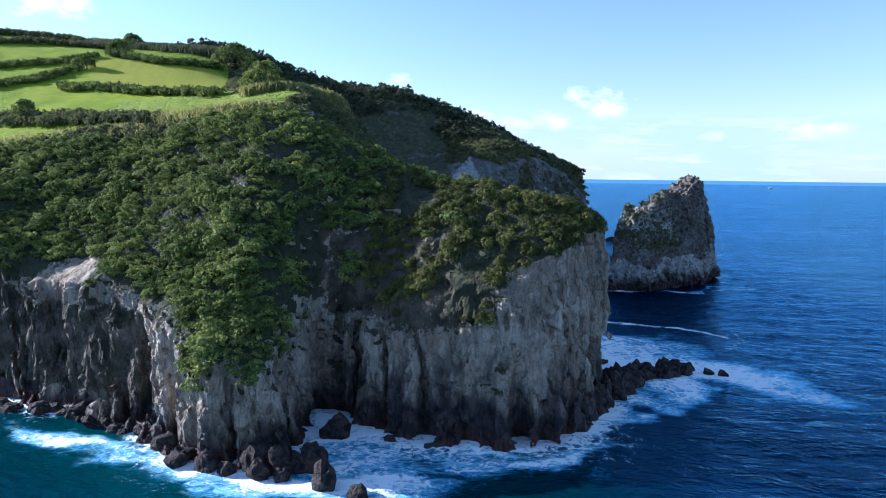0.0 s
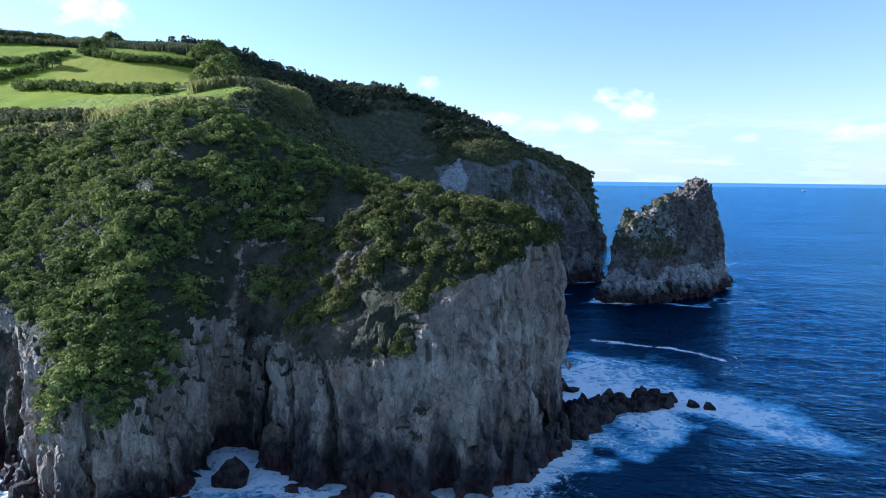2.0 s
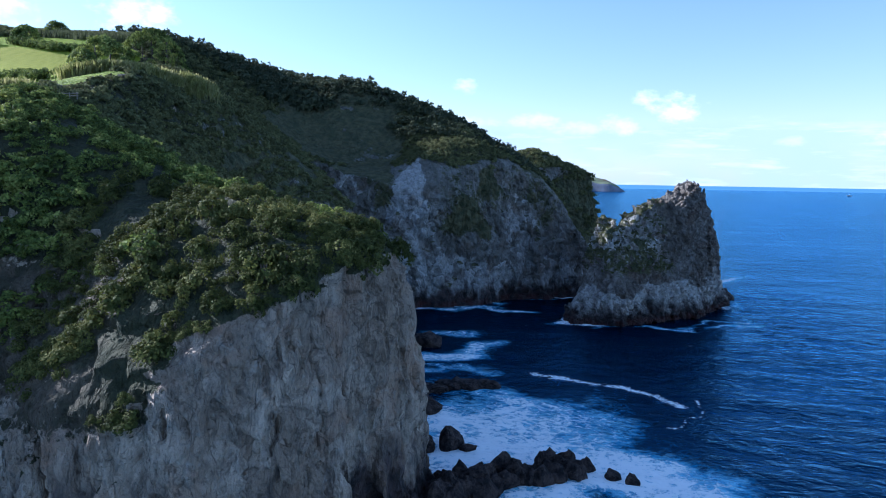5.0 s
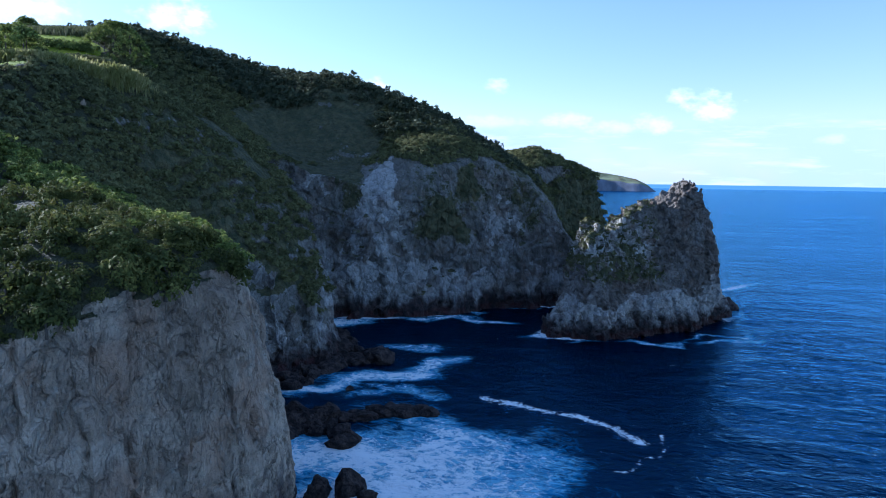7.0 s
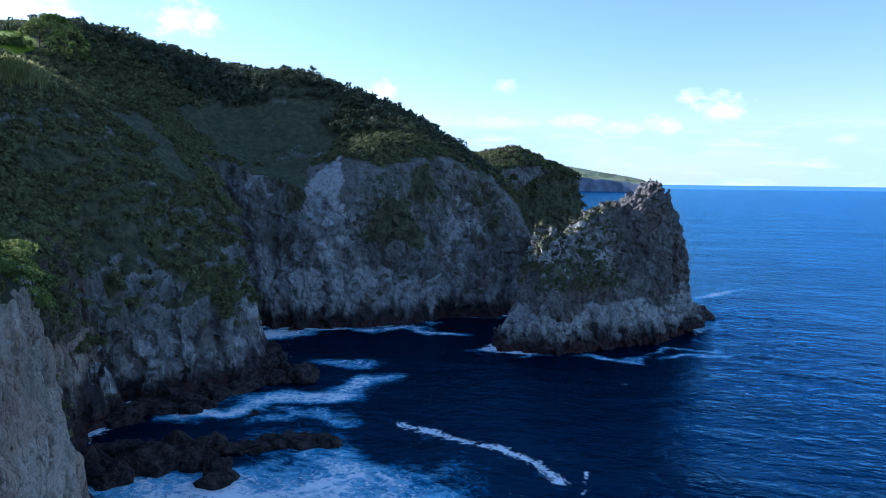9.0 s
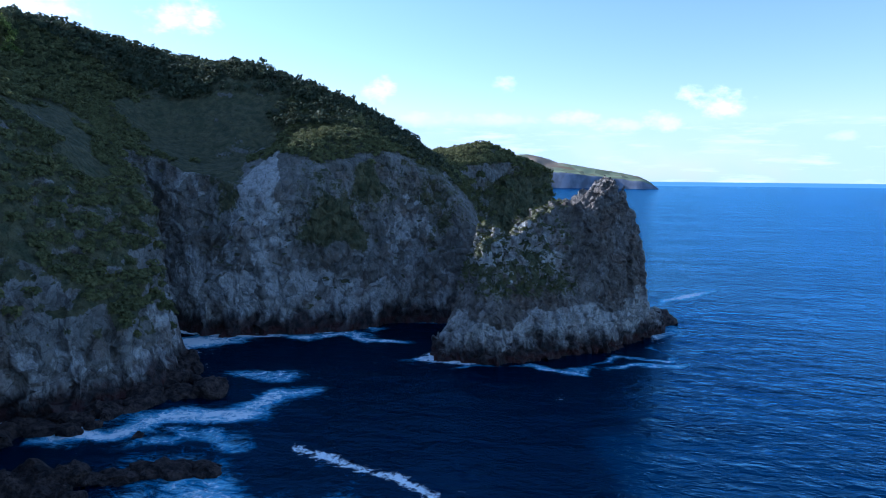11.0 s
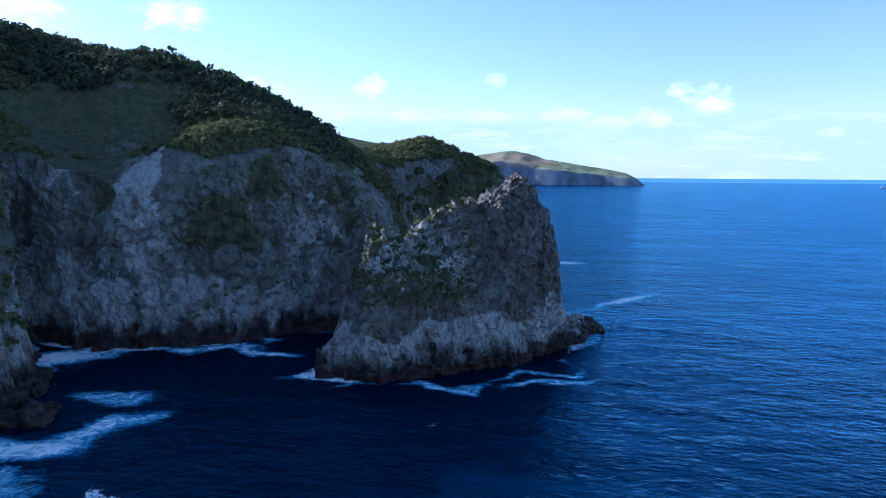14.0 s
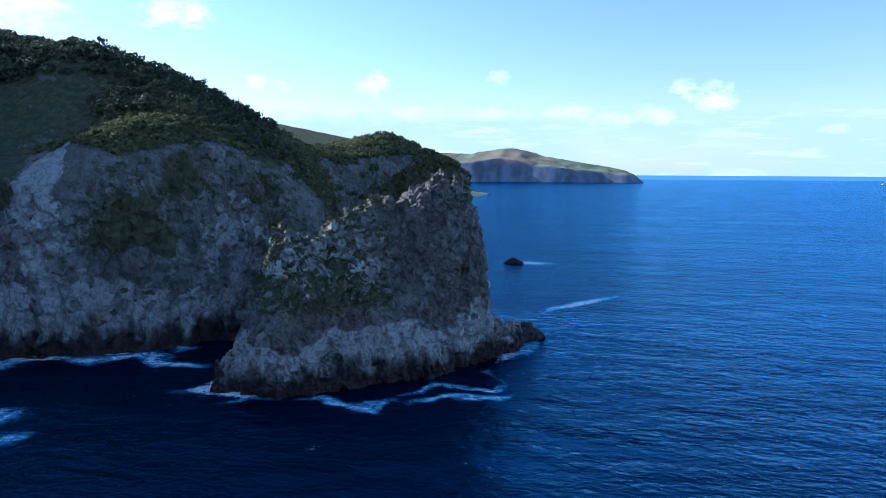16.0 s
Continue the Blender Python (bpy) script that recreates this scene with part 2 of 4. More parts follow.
def leaf_material(name, colours, glow=0.4):
    """Small leaves: each its own tone, some light let through."""
    m, t, s = material(name)
    ramp = t.nodes.new("ShaderNodeValToRGB")
    island = node(t, "ShaderNodeNewGeometry").outputs["Random Per Island"]
    where = calc(t, "ADD", calc(t, "MULTIPLY", grain(t, place(t), 0.09, 3), 0.45), calc(t, "MULTIPLY", grain(t, place(t), 0.42, 2), 0.55))
    t.links.new(calc(t, "ADD", calc(t, "MULTIPLY", island, 0.45), calc(t, "MULTIPLY", span(t, where, 0.36, 0.64), 0.55)), ramp.inputs[0])
    while len(ramp.color_ramp.elements) < len(colours):
        ramp.color_ramp.elements.new(0.5)
    for k, colour in enumerate(colours):
        ramp.color_ramp.elements[k].position = k / (len(colours) - 1)
        ramp.color_ramp.elements[k].color = (*colour, 1)
    put(t, s, base_color=ramp.outputs[0], roughness=0.75, specular_ior_level=0.1)
    through_leaf = node(t, "ShaderNodeBsdfTranslucent", {"Color": ramp.outputs[0]})
    mix = node(t, "ShaderNodeMixShader", {0: glow, 1: s.outputs[0], 2: through_leaf.outputs[0]})
    out = [n for n in t.nodes if n.type == "OUTPUT_MATERIAL"][0]
    t.links.new(mix.outputs[0], out.inputs[0])
    return m


LEAF = leaf_material("shrub_leaves", [(0.046, 0.058, 0.02), (0.092, 0.115, 0.032), (0.155, 0.195, 0.045), (0.27, 0.3, 0.07), (0.42, 0.41, 0.13)], 0.28)
LEAF_DARK = leaf_material("hill_leaves", [(0.08, 0.09, 0.038), (0.148, 0.152, 0.062), (0.23, 0.22, 0.092)], 0.3)
LEAF_BROW = leaf_material("brow_leaves", [(0.034, 0.04, 0.015), (0.06, 0.068, 0.02), (0.1, 0.11, 0.028), (0.17, 0.165, 0.045), (0.27, 0.24, 0.075)], 0.18)
LEAF_WOOD = leaf_material("wood_leaves", [(0.045, 0.058, 0.034), (0.08, 0.092, 0.05), (0.13, 0.13, 0.065)], 0.2)
LEAF_OLIVE = leaf_material("bright_leaves", [(0.045, 0.052, 0.016), (0.085, 0.095, 0.024), (0.16, 0.16, 0.042)], 0.3)
REED = leaf_material("dry_reeds", [(0.15, 0.16, 0.04), (0.28, 0.27, 0.09), (0.42, 0.37, 0.17)], 0.5)
CORN = leaf_material("green_cane", [(0.07, 0.085, 0.035), (0.12, 0.13, 0.06), (0.2, 0.19, 0.11)], 0.3)


def bark_material():
    m, t, s = material("bark")
    c = blend(t, span(t, grain(t, place(t, 1, 1, 0.3), 3.0, 4), 0.3, 0.7), (0.05, 0.038, 0.028), (0.12, 0.1, 0.08))
    put(t, s, base_color=c, roughness=0.9)
    return m


BARK = bark_material()


def sea_material():
    m, t, s = material("sea_water")
    spot = place(t)
    foam, aired, shoal = attribute(t, "foam"), attribute(t, "aired"), attribute(t, "shoal")
    cells = node(t, "ShaderNodeTexVoronoi", {"Vector": node(t, "ShaderNodeVectorMath", {0: spot, 1: node(t, "ShaderNodeTexNoise", {"Vector": spot, "Scale": 0.35, "Detail": 3.0}).outputs["Color"]}, operation="ADD").outputs[0], "Scale": 0.42}, feature="DISTANCE_TO_EDGE").outputs[0]
    web = node(t, "ShaderNodeTexVoronoi", {"Vector": node(t, "ShaderNodeVectorMath", {0: spot, 1: node(t, "ShaderNodeTexNoise", {"Vector": spot, "Scale": 0.8, "Detail": 4.0}).outputs["Color"]}, operation="ADD").outputs[0], "Scale": 1.1}, feature="DISTANCE_TO_EDGE").outputs[0]
    lace = calc(t, "ADD", calc(t, "MULTIPLY", span(t, cells, 0.3, 0.0), 0.6), calc(t, "MULTIPLY", span(t, web, 0.22, 0.0), 0.4))
    torn = grain(t, place(t, 0.8, 1.0, 1), 0.34, 10, 0.76, 1.4)
    amount = calc(t, "ADD", foam, calc(t, "ADD", calc(t, "MULTIPLY", calc(t, "SUBTRACT", torn, 0.5), 2.3), calc(t, "MULTIPLY", calc(t, "SUBTRACT", lace, 0.4), 0.34)))
    white = span(t, amount, 0.44, 0.8)
    aired_near = span(t, aired, 0.02, 0.15)
    thin = span(t, calc(t, "ADD", aired, calc(t, "MULTIPLY", calc(t, "SUBTRACT", torn, 0.5), 1.8)), 0.2, 0.85)
    milky = span(t, calc(t, "ADD", aired, calc(t, "MULTIPLY", calc(t, "SUBTRACT", grain(t, place(t, 0.7, 1.2, 1), 0.26, 9, 0.72, 2.0), 0.5), 3.4)), 0.22, 1.1)
    c = blend(t, span(t, grain(t, spot, 0.012, 4), 0.35, 0.65), (0.0004, 0.005, 0.018), (0.0006, 0.0068, 0.024))
    c = blend(t, shoal, c, (0.004, 0.05, 0.052))
    c = blend(t, calc(t, "MULTIPLY", calc(t, "MULTIPLY", thin, aired_near), 0.9), c, (0.075, 0.34, 0.62))
    c = blend(t, calc(t, "MULTIPLY", calc(t, "MULTIPLY", milky, span(t, aired, 0.18, 0.55)), 0.85), c, (0.4, 0.76, 0.93))
    c = blend(t, white, c, (0.9, 0.95, 0.97))
    swell = grain(t, place(t, 0.55, 1.0, 1), 0.19, 3, 0.5)
    waves = grain(t, place(t, 0.65, 1.0, 1), 0.62, 3, 0.5, 0.3)
    chop = grain(t, place(t, 0.8, 1.05, 1), 1.3, 4, 0.6)
    ripple = grain(t, spot, 2.4, 3, 0.6)
    rolling = grain(t, place(t, 0.6, 1.0, 1), 0.085, 3, 0.55, 0.4)
    n = bump(t, rolling, 1.0, 1.1)
    n = bump(t, swell, 1.0, 0.75, n)
    n = bump(t, waves, 1.0, 0.42, n)
    n = bump(t, chop, 1.0, 0.18, n)
    n = bump(t, ripple, 1.0, 0.05, n)
    n = bump(t, white, 0.6, 0.25, n)
    put(t, s, base_color=c, roughness=0.9, normal=n, specular_ior_level=0.0)
    shine = node(t, "ShaderNodeBsdfAnisotropic", {"Color": (0.22, 0.52, 0.93, 1.0), "Roughness": 0.09, "Normal": n})
    glance = calc(t, "MULTIPLY", calc(t, "MULTIPLY", node(t, "ShaderNodeFresnel", {"IOR": 1.33, "Normal": n}).outputs[0], span(t, grain(t, place(t, 0.25, 1.0, 1), 0.03, 5, 0.6), 0.36, 0.62, 0.88, 1.06)), calc(t, "SUBTRACT", 1.0, white))
    mix = node(t, "ShaderNodeMixShader", {0: glance, 1: s.outputs[0], 2: shine.outputs[0]})
    out = [q for q in t.nodes if q.type == "OUTPUT_MATERIAL"][0]
    t.links.new(mix.outputs[0], out.inputs[0])
    return m


SEA = sea_material()


def far_material(name, field, cliff, line):
    m, t, s = material(name)
    spot = place(t)
    z = node(t, "ShaderNodeSeparateXYZ", {0: spot}).outputs[2]
    up_way = node(t, "ShaderNodeSeparateXYZ", {0: node(t, "ShaderNodeNewGeometry").outputs["Normal"]}).outputs[2]
    patch = node(t, "ShaderNodeTexVoronoi", {"Vector": place(t, 1, 0.5, 1), "Scale": 0.011, "Randomness": 0.9}).outputs["Color"]
    tone = node(t, "ShaderNodeSeparateColor", {0: patch}).outputs[0]
    c = blend(t, tone, field, [q * 0.45 for q in field])
    c = blend(t, span(t, grain(t, spot, 0.01, 4), 0.5, 0.62), c, (0.16, 0.12, 0.07))
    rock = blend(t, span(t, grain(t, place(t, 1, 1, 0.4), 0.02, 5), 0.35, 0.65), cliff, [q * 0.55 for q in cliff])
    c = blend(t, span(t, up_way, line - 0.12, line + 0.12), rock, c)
    c = blend(t, calc(t, "MULTIPLY", attribute(t, "clay"), 0.6), c, (0.34, 0.23, 0.17))
    put(t, s, base_color=c, roughness=0.95, specular_ior_level=0.1)
    return m


# haze of distance is put into these paler fields and blue-grey cliffs
FAR_LAND = far_material("hazed_far_land", (0.2, 0.23, 0.13), (0.2, 0.22, 0.27), 0.8)


def plain(name, colour, rough=0.6):
    m, t, s = material(name)
    c = blend(t, span(t, grain(t, place(t), 1.5, 4), 0.3, 0.7), [q * 0.8 for q in colour], colour)
    put(t, s, base_color=c, roughness=rough)
    return m


WHITE = plain("white_paint", (0.75, 0.76, 0.76))
TIMBER = plain("grey_timber", (0.28, 0.24, 0.19))

# ---- the lie of the land ----
def hashed(i, j, k, seed):
    h = (i.astype(np.int64) * 374761393 + j.astype(np.int64) * 668265263 + k.astype(np.int64) * 1440662683 + seed * 974634457) & 0xFFFFFFFF
    h = ((h ^ (h >> 13)) * 1274126177) & 0xFFFFFFFF
    return ((h ^ (h >> 16)) & 0xFFFF).astype(np.float32) / 32767.5 - 1.0


def lump(x, y, z, seed=0):
    """Smooth noise from -1 to 1 at points one unit apart."""
    x, y, z = np.broadcast_arrays(np.asarray(x, np.float32), np.asarray(y, np.float32), np.asarray(z, np.float32))
    i, j, k = np.floor(x), np.floor(y), np.floor(z)
    u, v, w = [(q * q * (3 - 2 * q)) for q in (x - i, y - j, z - k)]
    out = 0
    for a in (0, 1):
        for b in (0, 1):
            for c in (0, 1):
                out = out + (u if a else 1 - u) * (v if b else 1 - v) * (w if c else 1 - w) * hashed(i + a, j + b, k + c, seed)
    return out


def lumps(x, y, z, octaves=3, seed=0):
    return sum(lump(x * 2.03**n, y * 2.03**n, z * 2.03**n, seed + n) * 0.5**n for n in range(octaves))


def step(a, b, x):
    t = np.clip((x - a) / (b - a), 0, 1)
    return t * t * (3 - 2 * t)


# The waterline, from the west along the headland into the bay, and on to the far cape
SHORE_NEAR = [(-480, 190), (-200, 158), (-125, 140), (-98, 130), (-84, 125), (-68, 121), (-55, 115), (-46, 109), (-40, 105), (-33, 102), (-25, 102), (-21, 107),
              (-21, 116), (-20.5, 124), (-17.5, 128), (-12, 124), (-4, 118.5), (4, 116), (14, 115.5), (23, 117), (31, 121), (36, 128), (40, 136.5), (42.5, 146), (42.5, 154)]
SHORE_FAR = [(39, 161), (30, 168), (18, 178), (6, 188), (-4, 202), (-6, 219), (1, 231), (9, 241), (8, 252), (1, 263), (-12, 281), (-26, 294), (-35, 303),
             (-24, 301), (-9, 300.5), (4, 303), (14, 308), (24, 318), (36, 330), (48, 338), (60, 344), (70, 351), (72, 362), (62, 385), (46, 405), (38, 424), (40, 445), (56, 470), (76, 488), (84, 502), (82, 530), (60, 620), (-40, 900), (-480, 900)]
SHORE = np.array(SHORE_NEAR + SHORE_FAR, float)

# Spot heights of the ground: x, y, height
SPOTS_NEAR = [(-92, 154, 44), (-75, 138, 32), (-61, 132, 33), (-42, 121, 30), (-41, 110, 21), (-29, 105, 18), (-30, 125, 37), (-35, 140, 50), (-55, 143, 46), (-27, 150, 56),
              (-45, 161, 65), (-61, 166, 63), (-22, 129, 25), (-18, 126.5, 23), (-7, 122, 20), (-6.5, 127, 26.5), (2, 129, 36), (11, 137, 45.5), (-10, 139, 43), (4, 120, 24), (10, 120, 28), (18, 119.5, 30), (21, 131, 44), (26, 134, 43.5), (32, 135, 42), (26, 124, 35.5), (39, 139, 38), (42, 148, 39),
              (30, 155, 42), (10, 165, 45), (-10, 180, 48), (-95, 170, 58), (-130, 170, 54), (-180, 175, 50), (34, 128, 37)]
SPOTS_HILL = [(-24, 217, 46), (-28, 253, 58), (-10, 252, 32), (3, 245, 18), (-4, 231, 27), (-42, 232, 76), (-43, 205, 74), (-104, 272, 89), (-117, 313, 102), (-117, 335, 110), (-230, 335, 121), (-165, 293, 103), (-140, 227, 78), (-75, 195, 69)]
SPOTS_FAR = [(-85, 351, 88), (-119, 361, 112), (-45, 373, 95), (-20, 377, 89), (5, 378, 80), (25, 382, 67), (42, 385, 57), (-52, 339, 63), (-20, 337, 56), (1.2, 321, 60.5), (-2, 312, 48), (8, 314, 46), (14, 321, 55), (20, 331, 60), (41, 350, 57), (54, 352, 46), (62, 354, 36), (69, 356, 22),
             (35, 425, 55), (37, 495, 70), (60, 495, 61), (80, 502, 54), (45, 470, 58), (0, 470, 60), (-80, 450, 96), (-172, 345, 116), (-300, 345, 130), (-300, 200, 75), (-450, 330, 130), (-450, 500, 130), (-150, 520, 95), (-20, 640, 50), (60, 560, 50)]
SPOTS = np.array(SPOTS_NEAR + SPOTS_HILL + SPOTS_FAR, float)


# the pastures' outline
PASTURE = np.array([(-480, 150), (-130, 178), (-105, 180), (-80, 179), (-65, 173), (-50, 167), (-46, 185), (-47, 205), (-60, 212), (-82, 222), (-106, 285), (-116, 310), (-150, 325), (-200, 345), (-480, 400)], float)
MOWN = np.array([(-172, 292), (-158, 262), (-136, 240), (-112, 230), (-84, 219), (-104, 284), (-118, 298), (-140, 284)], float)


def spread(r):
    return np.sqrt(r * r + 36.0)


def weigh():
    p, n = SPOTS[:, :2], len(SPOTS)
    a = np.zeros((n + 3, n + 3))
    a[:n, :n] = spread(np.hypot(p[:, None, 0] - p[None, :, 0], p[:, None, 1] - p[None, :, 1])) - np.eye(n) * 2.0
    a[:n, n], a[:n, n + 1:] = 1, p / 100
    a[n, :n], a[n + 1:, :n] = 1, p.T / 100
    return np.linalg.solve(a, np.r_[SPOTS[:, 2], 0, 0, 0])


WEIGHTS = weigh()


def ground_height(x, y):
    x, y = np.asarray(x, float), np.asarray(y, float)
    out = WEIGHTS[-3] + WEIGHTS[-2] * x / 100 + WEIGHTS[-1] * y / 100
    for (px, py, _), w in zip(SPOTS, WEIGHTS):
        out = out + w * spread(np.hypot(x - px, y - py))
    return out


def shore_distance(x, y, ring=SHORE):
    """Metres from the waterline, positive on the land."""
    x, y = np.asarray(x, float), np.asarray(y, float)
    best, inside = np.full(x.shape, 1e9), np.zeros(x.shape, bool)
    for (ax, ay), (bx, by) in zip(ring, np.roll(ring, -1, 0)):
        t = np.clip(((x - ax) * (bx - ax) + (y - ay) * (by - ay)) / ((bx - ax) ** 2 + (by - ay) ** 2 + 1e-9), 0, 1)
        best = np.minimum(best, (x - ax - t * (bx - ax)) ** 2 + (y - ay - t * (by - ay)) ** 2)
        cross = (ay > y) != (by > y)
        inside ^= cross & (x < (bx - ax) * (y - ay) / (by - ay + 1e-12) + ax)
    return np.where(inside, 1, -1) * np.sqrt(best)


# sea caves and clefts: x, y, half width, height
CAVES = [(-18.5, 126, 4.4, 24), (3, 116.5, 2.2, 10), (21.5, 117.5, 2.8, 18), (31, 120.5, 2.4, 12), (-33, 104, 1.6, 6), (-8, 222, 2.5, 9), (12, 115, 1.8, 9), (26.5, 118, 1.8, 12)]


def nearer(a, b, r):
    """The lesser of two, with the crease rounded over r."""
    h = np.clip(0.5 + 0.5 * (b - a) / r, 0, 1)
    return b * (1 - h) + a * h - r * h * (1 - h)


def land_field(gx, gy, gz):
    """How deep each point of a grid lies inside the land; and where the sheer rock is."""
    x, y = np.meshgrid(gx, gy, indexing="ij")
    d, top = shore_distance(x, y), ground_height(x, y)
    cell = gx[1] - gx[0]
    sx, sy = np.gradient(top, cell)
    steep = np.sqrt(1 + np.minimum(sx**2 + sy**2, 4.0))
    lean = 0.10 + 0.03 * step(270, 310, y) + 0.06 * step(20, 40, x) * step(300, 320, y) + 0.2 * step(205, 225, y) * step(280, 260, y) - 0.04 * step(-6, 6, x) * step(172, 156, y) 
    corner = 0.24 * step(24, 36, x) * step(143, 152, y) * step(185, 170, y)
    out = np.empty((len(gx), len(gy), len(gz)), np.float32)
    for k, z in enumerate(gz):
        wall = (d - lean * max(z, 0) + 0.35 * max(-z, 0) - corner * max(z - 18, 0) + 1.6 * math.exp(-max(z, 0) / 2.2)) / np.sqrt(1 + lean**2)
        over = (top - z) / steep
        f = nearer(wall, over, 4.0)
        near = np.abs(f) < 7.0
        a, b = x[near], y[near]
        tilled = step(0, 6, shore_distance(a, b, PASTURE)) if z > 50 else 0.0
        rocky = step(-1.5, 3.0, over[near] - wall[near])
        u, v = a + 0.1 * z + 1.6 * lump(a * 0.11, b * 0.11, z * 0.07, 4), b + 0.05 * z + 1.6 * lump(a * 0.11, b * 0.11, z * 0.07, 6)
        deep = (1 - 0.75 * float(step(6, 27, np.array(z)))) * (1 - 0.7 * step(35, 39, a) * step(165, 155, b))
        flute = 1.5 * lumps(a * 0.06, b * 0.06, z * 0.03, 2, 5)
        flute -= 6.2 * deep * (1 - 0.5 * math.exp(-max(z, 0) / 2.0)) * np.exp(-((lump(u * 0.13, v * 0.13, z * 0.012, 12) / 0.14) ** 2))
        flute -= 2.0 * (0.35 + 0.65 * deep) * np.exp(-((lump(u * 0.3, v * 0.3, z * 0.03, 13) / 0.16) ** 2))
        flute += 0.9 * (0.5 - np.abs(lump(u * 0.42, v * 0.42, z * 0.08, 10)) * 1.3) + 0.75 * lumps(a * 0.4, b * 0.4, z * 0.22, 3, 21)
        crag = 2.8 * lumps(a * 0.07, b * 0.07, z * 0.045, 2, 5) + 3.4 * (0.4 - np.abs(lump(a * 0.085 + 0.02 * z, b * 0.085, z * 0.022, 8)) * 1.4) + 2.4 * (0.42 - np.abs(lumps(a * 0.16, b * 0.16, z * 0.11, 2, 9)) * 1.3) + 1.6 * (0.4 - np.abs(lump(a * 0.42, b * 0.42, z * 0.34, 10)) * 1.3)
        far_side = step(215, 270, b)
        flute = flute * (1 - far_side) + crag * far_side
        soft = 1.3 * lumps(a * 0.06, b * 0.06, z * 0.06, 2, 31) + 0.5 * lumps(a * 0.35, b * 0.35, z * 0.35, 2, 41)
        f[near] += rocky * flute + (1 - rocky) * soft * (1 - 0.85 * tilled)
        for cx, cy, r, h in CAVES:
            if z < h:
                f = np.minimum(f, np.hypot(x - cx, y - cy) - r * max(0.0, 1 - max(z, 0) / h) ** 0.7 * (1 + 0.15 * np.sin(z * 0.9 + cx)))
        out[:, :, k] = f
    return out


def whole(points, faces):
    """The greatest joined piece alone."""
    mark = np.arange(len(points))
    while True:
        low = mark[faces].min(1)
        after = mark.copy()
        for k in range(4):
            np.minimum.at(after, faces[:, k], low)
        after = after[after]
        if (after == mark).all():
            break
        mark = after
    kinds, count = np.unique(mark[faces[:, 0]], return_counts=True)
    faces = faces[mark[faces[:, 0]] == kinds[count.argmax()]]
    used, slot = np.unique(faces, return_inverse=True)
    return points[used], slot.reshape(faces.shape)


def skin(field, gx, gy, gz):
    """The surface where a field on a grid passes nought: its points and four-cornered faces."""
    solid = field > 0
    corner = [solid[a:a + field.shape[0] - 1, b:b + field.shape[1] - 1, c:c + field.shape[2] - 1] for a in (0, 1) for b in (0, 1) for c in (0, 1)]
    count = sum(q.astype(np.int8) for q in corner)
    cells = np.argwhere((count > 0) & (count < 8))
    index = np.full(count.shape, -1, np.int32)
    index[tuple(cells.T)] = np.arange(len(cells))
    total, hits = np.zeros((len(cells), 3)), np.zeros(len(cells))
    for axis in range(3):
        other = [n for n in range(3) if n != axis]
        for a in (0, 1):
            for b in (0, 1):
                lo = cells.copy()
                lo[:, other[0]] += a
                lo[:, other[1]] += b
                hi = lo.copy()
                hi[:, axis] += 1
                p, q = field[tuple(lo.T)], field[tuple(hi.T)]
                cut = (p > 0) != (q > 0)
                t = np.where(cut, p / np.where(cut, p - q, 1), 0)
                at = lo.astype(float)
                at[:, axis] += t
                total[cut] += at[cut]
                hits += cut
    spot = total / np.maximum(hits, 1)[:, None]
    points = np.stack([g[0] + (g[1] - g[0]) * spot[:, n] for n, g in enumerate((gx, gy, gz))], 1)
    faces = []
    for axis in range(3):
        u, v = [(1, 2), (2, 0), (0, 1)][axis]
        low = [slice(1, -1)] * 3
        low[axis] = slice(0, -1)
        high = list(low)
        high[axis] = slice(1, None)
        p, q = solid[tuple(low)], solid[tuple(high)]
        at = np.argwhere(p != q) + np.array([0 if n == axis else 1 for n in range(3)])
        quad = []
        for du, dv in ((-1, -1), (0, -1), (0, 0), (-1, 0)):
            c = at.copy()
            c[:, u] += du
            c[:, v] += dv
            quad.append(index[tuple(np.minimum(c, np.array(index.shape) - 1).T)])
        quad = np.stack(quad, 1)
        quad = np.where(solid[tuple(at.T)][:, None], quad, quad[:, ::-1])
        faces.append(quad[(quad >= 0).all(1)])
    return whole(points, np.concatenate(faces))


def facing(points, faces):
    """The outward way at each point."""
    a = np.cross(points[faces[:, 2]] - points[faces[:, 0]], points[faces[:, 3]] - points[faces[:, 1]])
    out = np.zeros_like(points)
    for k in range(4):
        np.add.at(out, faces[:, k], a)
    return out / (np.linalg.norm(out, axis=1, keepdims=True) + 1e-9)


def blocks(x, y, z, seed):
    """Broken rock of one-unit blocks: a height for the block that each point belongs to, and how far the point is from the crack."""
    x, y, z = [np.asarray(q, np.float32) for q in (x, y, z)]
    i, j, k = np.floor(x), np.floor(y), np.floor(z)
    first, second, own = np.full(x.shape, 9.0, np.float32), np.full(x.shape, 9.0, np.float32), np.zeros(x.shape, np.float32)
    for a in (-1, 0, 1):
        for b in (-1, 0, 1):
            for c in (-1, 0, 1):
                u, v, w = i + a, j + b, k + c
                far = np.sqrt((u + 0.5 + 0.42 * hashed(u, v, w, seed) - x) ** 2 + (v + 0.5 + 0.42 * hashed(u, v, w, seed + 1) - y) ** 2 + (w + 0.5 + 0.42 * hashed(u, v, w, seed + 2) - z) ** 2)
                second = np.minimum(second, np.maximum(far, first))
                own = np.where(far < first, hashed(u, v, w, seed + 3), own)
                first = np.minimum(first, far)
    return own, second - first


